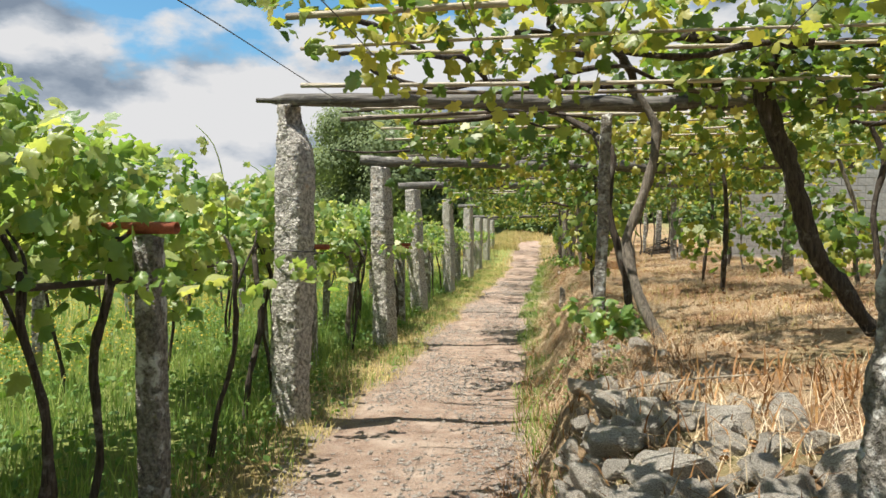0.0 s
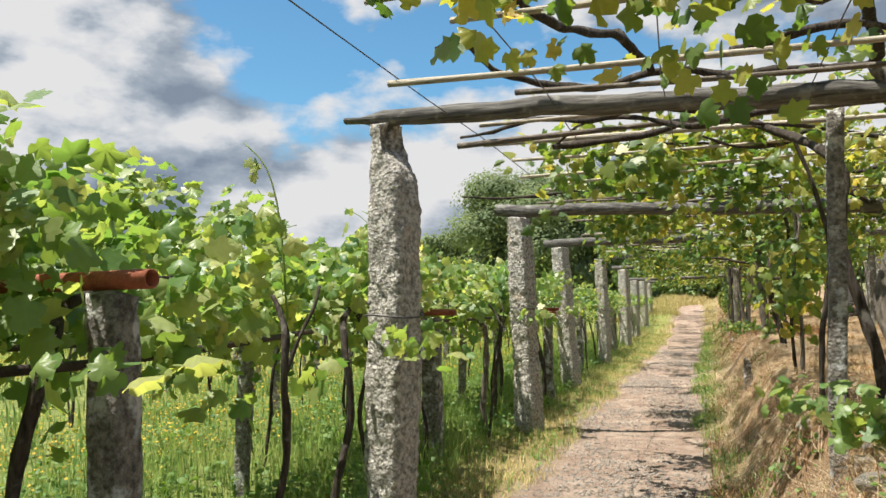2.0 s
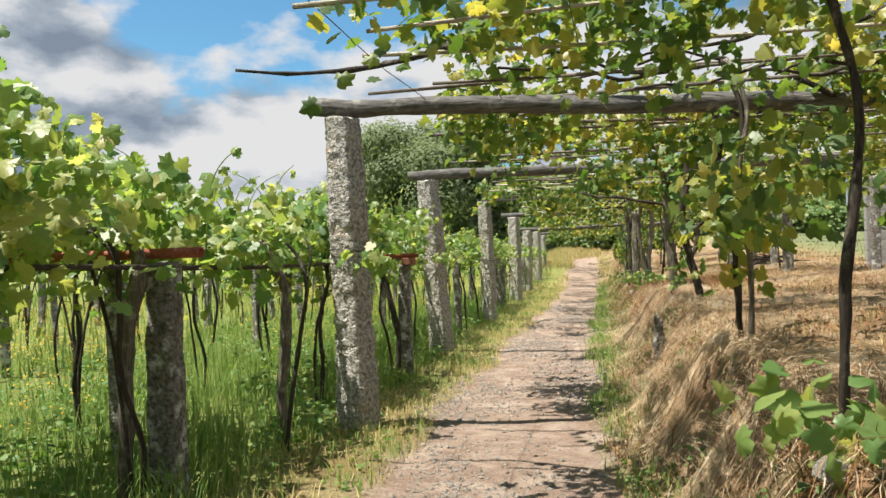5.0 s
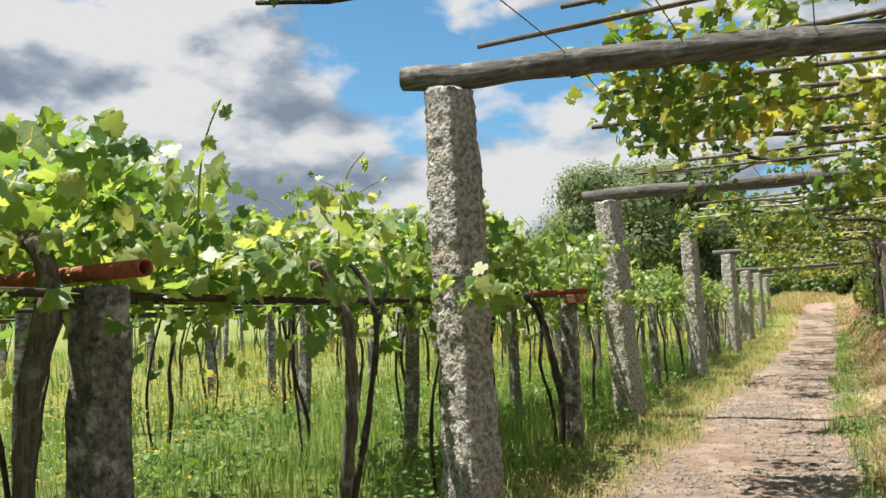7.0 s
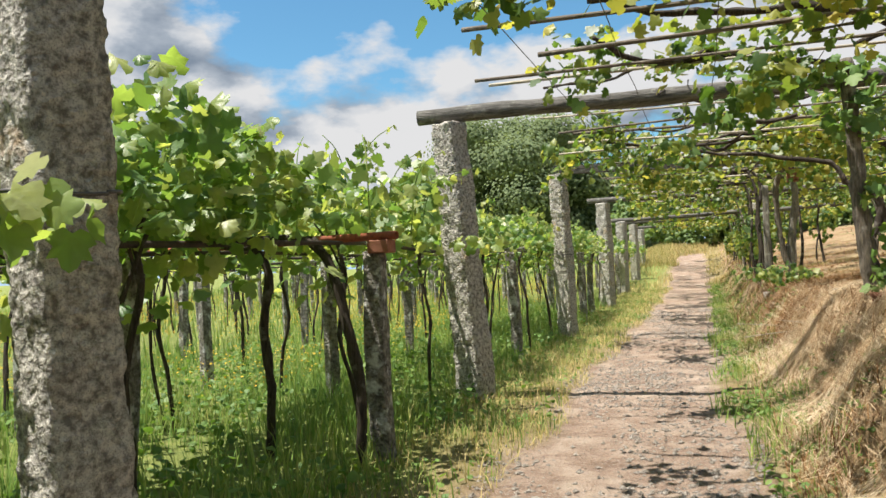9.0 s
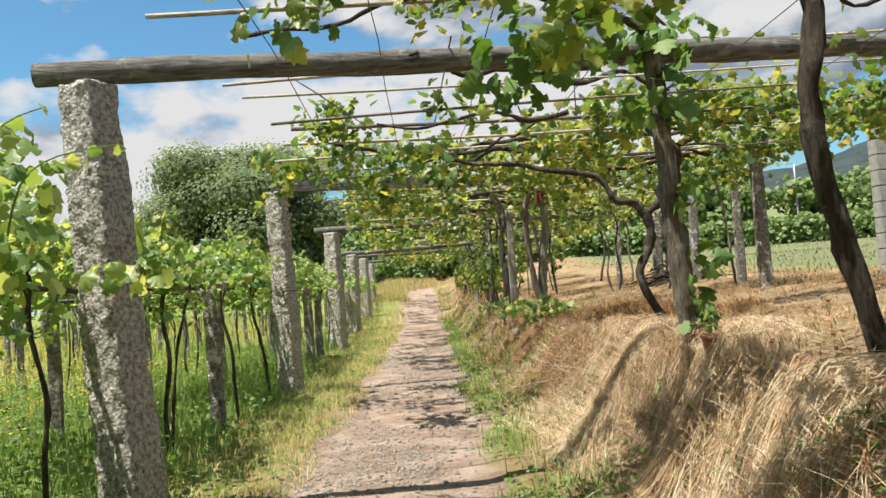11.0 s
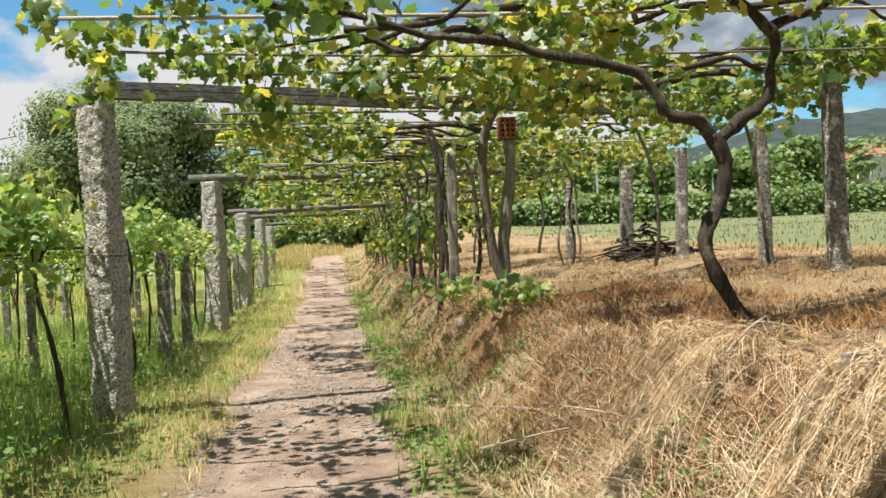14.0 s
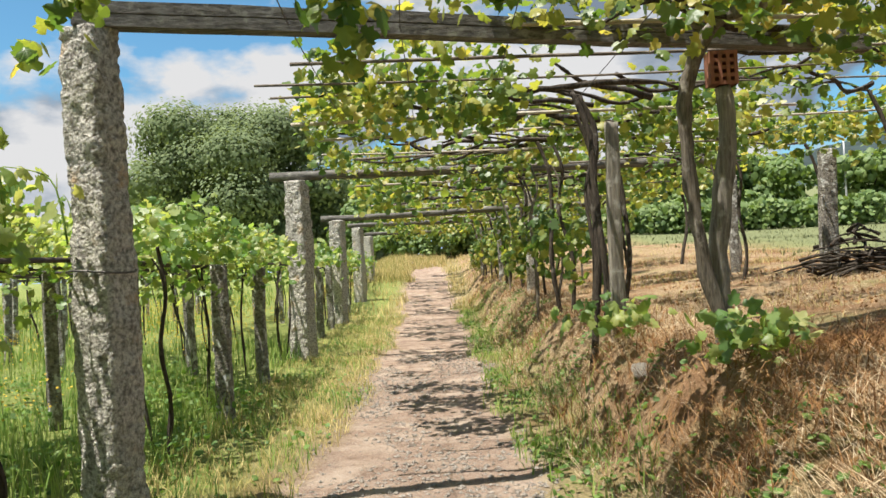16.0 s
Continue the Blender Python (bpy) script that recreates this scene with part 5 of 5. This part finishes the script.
def stone_mesh(seed):
    """A broken, angular stone with a few dulled faces."""
    r = random.Random(seed)
    bm = bmesh.new()
    for _ in range(15):
        d = Vector((r.gauss(0, 1), r.gauss(0, 1), r.gauss(0, 1))).normalized()
        bm.verts.new(Vector((max(-0.42, min(0.42, d.x * 0.55)), max(-0.4, min(0.4, d.y * 0.55)), max(-0.36, min(0.36, d.z * 0.55)))))
    hull = bmesh.ops.convex_hull(bm, input=bm.verts[:])
    bmesh.ops.delete(bm, geom=[g for g in hull["geom_interior"] if isinstance(g, bmesh.types.BMVert)], context="VERTS")
    bmesh.ops.bevel(bm, geom=bm.edges[:], offset=0.035, segments=1, affect="EDGES")
    bmesh.ops.recalc_face_normals(bm, faces=bm.faces[:])
    me = bpy.data.meshes.new("stone")
    bm.to_mesh(me)
    bm.free()
    me.materials.append(ROCK)
    return me


def build_stones():
    rnd = random.Random(5)
    kinds = [stone_mesh(k + 1) for k in range(14)]
    spots = []
    for i in range(150):
        y = rnd.uniform(2.3, 5.6)
        x = 1.22 + (rnd.random() ** 1.5) * 0.9
        s = rnd.uniform(0.06, 0.20)
        spots.append((x, y, s))
    spots += [(1.28, 3.3, 0.28), (1.32, 3.95, 0.26), (1.55, 3.55, 0.32), (1.85, 4.1, 0.28), (1.4, 2.8, 0.30), (1.75, 3.0, 0.26), (2.1, 3.4, 0.25), (1.3, 4.45, 0.24), (1.6, 4.55, 0.26), (1.95, 2.6, 0.28), (2.15, 4.3, 0.22)]
    spots += [(1.62, 6.6, 0.16), (1.75, 6.4, 0.2), (1.5, 6.35, 0.15), (1.68, 7.3, 0.15), (1.85, 6.1, 0.14), (1.55, 6.9, 0.14), (1.35, 25.2, 0.16), (1.9, 19.4, 0.18), (1.45, 8.4, 0.14)]
    stacked = [(x, y, s, 0.16 * s) for x, y, s in spots]
    for i in range(60):
        lift = (i % 4) * 0.14
        stacked.append((1.12 + lift * 0.62 + rnd.uniform(-0.04, 0.06), 2.2 + (i // 4) * 0.19 + rnd.uniform(-0.06, 0.06), rnd.uniform(0.13, 0.25), lift * 0.2))
    for x, y, s, lift in stacked:
        ob = new("stone", rnd.choice(kinds))
        ob.matrix_basis = pose(x, y, gz(x, y, lift), rnd.uniform(-25, 25), rnd.uniform(-25, 25), rnd.uniform(0, 360)) @ Matrix.Diagonal((s * 1.3, s, s * 0.8, 1))
        tagged(ob, "rough pale granite rubble stone on the bank" if s > 0.22 else "small pale granite stone lying in dry grass", "stone", "rubble stones")
    x, y = scatter(5200, 1.2, 3.6, 1.5, 5.4, 0.4, 2.0)
    stuff(blade_mesh("rubble_grass", x, y, RNG.uniform(0.06, 0.24, len(x)), 0.0022, 1.6, STRAW, None, 0.25), "dry grass between the rubble stones", "dry grass")
    x, y = scatter(1800, 1.2, 3.4, 1.5, 5.4, 0.6, 1.6)
    stuff(blade_mesh("rubble_weeds", x, y, RNG.uniform(0.05, 0.22, len(x)), 0.006, 1.4, RUST), "brown dead weeds between the rubble stones", "dead weeds")
    n = 60000
    x, y = RNG.uniform(-1.1, 1.1, n), 2.5 + 30 * RNG.random(n) ** 1.5
    keep = (x > path_left(y) - 0.1) & (x < path_right(y) + 0.05) & (RNG.random(n) < np.clip(0.45 + 0.9 * wave(x * 2.0, y * 0.9), 0.08, 1))
    x, y = x[keep], y[keep]
    n = len(x)
    s = 0.005 + 0.021 * RNG.random(n) ** 3
    tpl = np.array([(1, 0, 0), (0, 1, 0), (-1, 0, 0), (0, -1, 0), (0.1, 0.1, 0.62), (0, 0, -0.5)], float)
    v = tpl[None] * s[:, None, None] * RNG.uniform(0.6, 1.4, (n, 6, 1)) + np.stack([x, y, height(x, y) + s * 0.2], -1)[:, None]
    tri = np.array([(0, 1, 4), (1, 2, 4), (2, 3, 4), (3, 0, 4), (1, 0, 5), (2, 1, 5), (3, 2, 5), (0, 3, 5)])
    me = mesh_of("path_gravel", v.reshape(-1, 3), (np.arange(n)[:, None, None] * 6 + tri[None]).reshape(-1, 3))
    stuff(dress(new("path_gravel", me), GRAVEL, smooth=False), "pale gravel and pebbles on the dirt track", "gravel")


build_stones()


def prunings():
    rnd = random.Random(15)
    for cx, cy in ((4.95, 29.1),):
        heap = new("pruning_heap")
        for i in range(60):
            a, r = rnd.uniform(0, 6.28), rnd.uniform(0, 0.8)
            x, y = cx + math.cos(a) * r, cy + math.sin(a) * r * 0.6
            b = rnd.uniform(0, 6.28)
            L = rnd.uniform(0.25, 0.5)
            z = gz(x, y) + 0.03 + max(0, 0.5 - r * 0.6) * rnd.random()
            tube("stick", [(x - math.cos(b) * L, y - math.sin(b) * L, z), (x, y, z + 0.08), (x + math.cos(b) * L, y + math.sin(b) * L, z + rnd.uniform(-0.03, 0.12))], rnd.uniform(0.012, 0.03), 0.008, BARK, heap, "", 5, 0.2, 2)
        tagged(heap, "heap of dark vine prunings at the foot of a post", "brushwood heap")
    for x, y, b in ((1.3, 21.2, 0.2), (1.5, 20.9, 2.2), (1.2, 21.6, 2.7), (2.0, 20.4, 0.9), (1.8, 5.0, 0.4)):
        z = gz(x, y, 0.05)
        tagged(tube("dry_stalk", [(x - math.cos(b) * 0.5, y - math.sin(b) * 0.5, z), (x, y, z + 0.05), (x + math.cos(b) * 0.5, y + math.sin(b) * 0.5, z + 0.06)], 0.007, 0.004, CANE, sides=5, steps=3), "long pale dry stalk lying on straw", "stalk")


prunings()

# ---- a clay pot at the foot of the leafy trunk ----


def potted_seedling(x, y):
    z = gz(x, y) + 0.015
    top = new("plant_pot")
    prof = [(0.0, 0.0), (0.038, 0.0), (0.052, 0.085), (0.06, 0.085), (0.06, 0.11), (0.05, 0.11), (0.046, 0.085), (0.0, 0.08)]
    k = 18
    verts = [(x + r * math.cos(2 * math.pi * j / k), y + r * math.sin(2 * math.pi * j / k), z + h) for r, h in prof for j in range(k)]
    faces = [(i * k + j, i * k + (j + 1) % k, (i + 1) * k + (j + 1) % k, (i + 1) * k + j) for i in range(len(prof) - 1) for j in range(k)]
    solid("pot", verts, faces, TERRACOTTA, top, "small orange clay pot", False)
    tube("stem", [(x, y, z + 0.07), (x + 0.01, y, z + 0.16), (x - 0.02, y, z + 0.25)], 0.006, 0.004, GRASS, top, "", 5, 0.1, 3)
    n = 11
    t = np.linspace(0.2, 1.0, n)
    a = RNG.uniform(0, 6.28, n)
    at = np.stack([x + np.cos(a) * 0.035, y + np.sin(a) * 0.035, z + 0.09 + 0.16 * t], -1)
    nor = np.stack([np.cos(a), np.sin(a), np.full(n, 0.5)], -1)
    lv = leaf_mesh("leaves", at, nor, RNG.uniform(0.035, 0.065, n), WEED_LEAF)
    lv.parent = top
    tagged(top, "small orange clay pot with a green seedling", "plant pot")


potted_seedling(1.72, 17.72)

# ---- block wall at the field edge ----


def block_wall():
    x0, y0, z0 = 5.85, 23.1, 0.95
    base = part("wall_block", box((5.6, 0.14, 2.44), (x0 + 2.82, y0 + 0.10, z0 + 1.22), 0.0), MORTAR)
    tagged(base, "bare grey concrete block wall at the field edge", "wall", kind="structure")
    bw, bh = 0.4, 0.2
    me = None
    for j in range(12):
        for i in range(14):
            x = x0 + 0.2 + i * bw + (0.2 if j % 2 else 0.0)
            if x > x0 + 5.6:
                continue
            if me is None:
                bm = box((bw - 0.014, 0.19, bh - 0.014), (0, 0, 0), 0.006)
                me = bpy.data.meshes.new("block")
                bm.to_mesh(me)
                bm.free()
                me.materials.append(BLOCK)
            ob = new("block", me)
            ob.location = (x, y0 + 0.10, z0 + 0.1 + j * bh)
            ob.parent = base
        if j % 2:
            ob = new("half_block", me)
            ob.location, ob.scale = (x0 + 0.1, y0 + 0.10, z0 + 0.1 + j * bh), (0.48, 1, 1)
            ob.parent = base


block_wall()

# ---- trees, hedges and far things ----


def tree(x, y, tall, wide, leaves, label, size=0.27, mat=None, foot=0.06, depth=None):
    t = new("tree")
    z = gz(x, y)
    depth = depth or wide
    tube("trunk", [(x, y, z - 0.3), (x + 0.1, y, z + tall * 0.25), (x - 0.1, y, z + tall * 0.55), (x, y, z + tall * 0.8)], tall * 0.028, tall * 0.008, BARK, t, "", 9, 0.15)
    r = random.Random(int(x * 10 + y))
    at, nor = [], []
    lobes = []
    for i in range(60):
        a = r.uniform(0, 6.283)
        u = r.random() ** 0.6
        h = r.uniform(foot, 0.93)
        rad = 0.5 * math.sqrt(max(0.05, 1 - ((h - 0.48) / 0.54) ** 2))
        c = Vector((x + math.cos(a) * rad * u * wide, y + math.sin(a) * rad * u * depth, z + h * tall))
        s = r.uniform(0.11, 0.2)
        lobes.append((c, s))
        if i < 11:
            tube("limb", [(x, y, z + tall * max(0.12, h * 0.5)), (Vector((x, y, z + tall * h * 0.75)) * 0.5 + c * 0.5), c], tall * 0.011, tall * 0.003, BARK, t, "", 6, 0.15, 3)
    per = leaves // len(lobes)
    for c, s in lobes:
        d = unit(RNG.normal(size=(per, 3)))
        q = RNG.random(per)[:, None] ** 0.35
        rr = np.array([s * wide, s * depth, s * tall * 0.85])
        at.append(np.array(c) + d * q * rr * RNG.uniform(0.8, 1.25, (per, 1)))
        nor.append(d * 1.7 + RNG.normal(size=(per, 3)) * 0.32 + np.array([0, 0, 0.5]))
    crown = leaf_mesh("crown", np.concatenate(at), np.concatenate(nor), RNG.uniform(size * 0.6, size * 1.3, per * len(lobes)), mat or TREE_LEAF, True)
    crown.parent = t
    return tagged(t, label, "tree")


tree(-18.5, 93.0, 15.6, 19.0, 100000, "broad dark green tree behind the vineyard", 0.26)
tree(-9.5, 97.0, 10.0, 13.0, 20000, "smaller dark green tree behind the vineyard", 0.42)
tree(-28.0, 100.0, 10.0, 13.0, 18000, "smaller dark green tree behind the vineyard", 0.42)
tree(-3.0, 74.0, 6.5, 8.0, 6000, "rounded green tree at the end of the track", 0.3, HEDGE_LEAF)
for x, y, h, w in ((3.5, 66, 4.2, 6), (9.5, 74, 5.0, 8), (18, 84, 5.5, 9), (27, 88, 6.5, 9), (36, 86, 6.0, 10), (45, 92, 7.5, 11), (58, 96, 7.5, 12), (30, 100, 8, 12), (68, 100, 8, 12)):
    tree(x, y, h, w, 3000, "bushy green tree beyond the field", 0.5, HEDGE_LEAF, 0.08)
for x, y, h, w in ((0.6, 64.5, 2.0, 3.0), (3.6, 61.0, 2.4, 3.0), (-2.0, 66.5, 2.0, 3.6)):
    tree(x, y, h, w, 1500, "grey-green bush closing the end of the track", 0.22, HEDGE_LEAF, 0.1)


def track_end():
    n = 9000
    x, y = RNG.uniform(-5.0, 0.4, n), RNG.uniform(51, 66, n)
    k = x < path_left(y) + 0.3 + np.clip(y - 57, 0, 4)
    x, y = x[k], y[k]
    stuff(blade_mesh("tall_dry_grass", x, y, RNG.uniform(0.12, 0.45, len(x)), 0.014, 0.8, DRY), "tall yellowing grass where the track bends away", "grass")


track_end()


def far_rows():
    for k, (y, n) in enumerate(((66, 15000), (72, 10000))):
        x = RNG.uniform(5, 62, n)
        yy = y + (x - 5) * 0.12 + RNG.normal(size=n) * 0.5
        z = height(x, yy) + RNG.random(n) * (1.7 + 0.4 * wave(x, x * 0.3)) + 0.1
        nor = RNG.normal(size=(n, 3)) * 0.5 + np.array([-0.2, -0.6, 0.5])
        stuff(leaf_mesh("far_vine_row", np.stack([x, yy, z], -1), nor, RNG.uniform(0.2, 0.36, n), HEDGE_LEAF, True), "distant green row of vines beyond the field", "vine row")


far_rows()


def hills():
    def ridge(name, y, x0, x1, base, peak, mat, label, seed, deep):
        xs, rows = np.linspace(x0, x1, 150), 14
        verts, faces = [], []
        for j in range(rows):
            t = j / (rows - 1)
            for x in xs:
                u = (x - x0) / (x1 - x0)
                top = peak(u) + (peak(u) * 0.10) * noise.noise(Vector((u * 9 + seed, 0, 0))) + peak(u) * 0.05 * noise.noise(Vector((u * 40 + seed, t * 8, 0)))
                verts.append((x, y + t * deep, base + top * math.sin(t * math.pi / 2)))
        w = len(xs)
        for j in range(rows - 1):
            for i in range(w - 1):
                faces.append((j * w + i, j * w + i + 1, (j + 1) * w + i + 1, (j + 1) * w + i))
        tagged(solid(name, verts, faces, mat), label, "hill", kind="structure")

    ridge("backdrop_forest_hill", 330, 40, 900, -5, lambda u: 30 + 70 * math.sin(min(1, u * 1.6) * 1.5), FOREST, "dark wooded hillside far off", 1, 160)
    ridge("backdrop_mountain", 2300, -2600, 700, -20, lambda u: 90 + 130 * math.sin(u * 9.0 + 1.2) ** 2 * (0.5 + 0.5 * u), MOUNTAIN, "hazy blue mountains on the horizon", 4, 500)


hills()


def house():
    h = new("house")
    x, y = 54.0, 92.0
    z = gz(x, y) - 0.5
    bm = box((9, 8, 5.2), (x + 4.5, y + 4, z + 3.6), 0.0)
    part("wall", bm, PLASTER, h)
    bm = bmesh.new()
    q = [bm.verts.new(p) for p in ((x - 0.5, y - 0.5, z + 6.2), (x + 9.5, y - 0.5, z + 6.2), (x + 9.5, y + 8.5, z + 6.2), (x - 0.5, y + 8.5, z + 6.2), (x + 2.5, y + 4, z + 8.0), (x + 6.5, y + 4, z + 8.0))]
    for f in ((0, 1, 5, 4), (1, 2, 5), (2, 3, 4, 5), (3, 0, 4), (3, 2, 1, 0)):
        bm.faces.new([q[i] for i in f])
    part("roof", bm, ROOF_TILE, h, "red clay tile hip roof")
    for i in range(2):
        w = part("window", box((1.1, 0.1, 1.3), (x + 2.2 + i * 3.2, y - 0.04, z + 4.6), 0.0), DARK_GLASS, h)
        part("sill", box((1.4, 0.2, 0.1), (x + 2.2 + i * 3.2, y - 0.1, z + 3.9), 0.0), MORTAR, w)
    tagged(h, "white house with a red tile roof behind trees", "house")


house()


def street_pole(x, y, tall):
    p = new("street_lamp")
    z = gz(x, y)
    tube("pole", [(x, y, z - 0.2), (x, y, z + tall * 0.5), (x, y, z + tall)], 0.11, 0.07, STEEL, p, "", 8, 0.0, 2)
    tube("arm", [(x, y, z + tall), (x - 0.5, y, z + tall + 0.15), (x - 1.0, y, z + tall + 0.15)], 0.05, 0.04, STEEL, p, "", 6, 0.0, 2)
    tagged(p, "thin grey street lamp beyond the field", "street lamp")


street_pole(20.5, 78, 6.5)
street_pole(33.0, 84, 7.0)


def car(x, y):
    c = new("car")
    z = gz(x, y)
    prof = [(-2.1, 0.35), (-2.15, 0.8), (-1.3, 0.95), (-0.7, 1.42), (0.9, 1.45), (1.6, 1.0), (2.1, 0.9), (2.1, 0.35)]
    bm = bmesh.new()
    l = [bm.verts.new((x + p, y - 0.8, z + q)) for p, q in prof]
    r = [bm.verts.new((x + p, y + 0.8, z + q)) for p, q in prof]
    bm.faces.new(l), bm.faces.new(list(reversed(r)))
    for i in range(len(prof)):
        k = (i + 1) % len(prof)
        bm.faces.new((l[k], l[i], r[i], r[k]))
    part("body", bm, CAR_PAINT, c)
    part("side_window", box((1.7, 0.04, 0.36), (x + 0.1, y - 0.81, z + 1.17), 0.0), DARK_GLASS, c)
    for dx in (-1.3, 1.3):
        bm = bmesh.new()
        bmesh.ops.create_cone(bm, cap_ends=True, segments=18, radius1=0.32, radius2=0.32, depth=0.2, matrix=Matrix.Translation((x + dx, y - 0.75, z + 0.32)) @ Matrix.Rotation(math.pi / 2, 4, "X"))
        wheel = part("wheel", bm, RUBBER, c)
        bm = bmesh.new()
        bmesh.ops.create_cone(bm, cap_ends=True, segments=14, radius1=0.19, radius2=0.19, depth=0.03, matrix=Matrix.Translation((x + dx, y - 0.86, z + 0.32)) @ Matrix.Rotation(math.pi / 2, 4, "X"))
        part("rim", bm, STEEL, wheel)
    tagged(c, "pale parked car far beyond the field", "car")


car(18.6, 75.0)
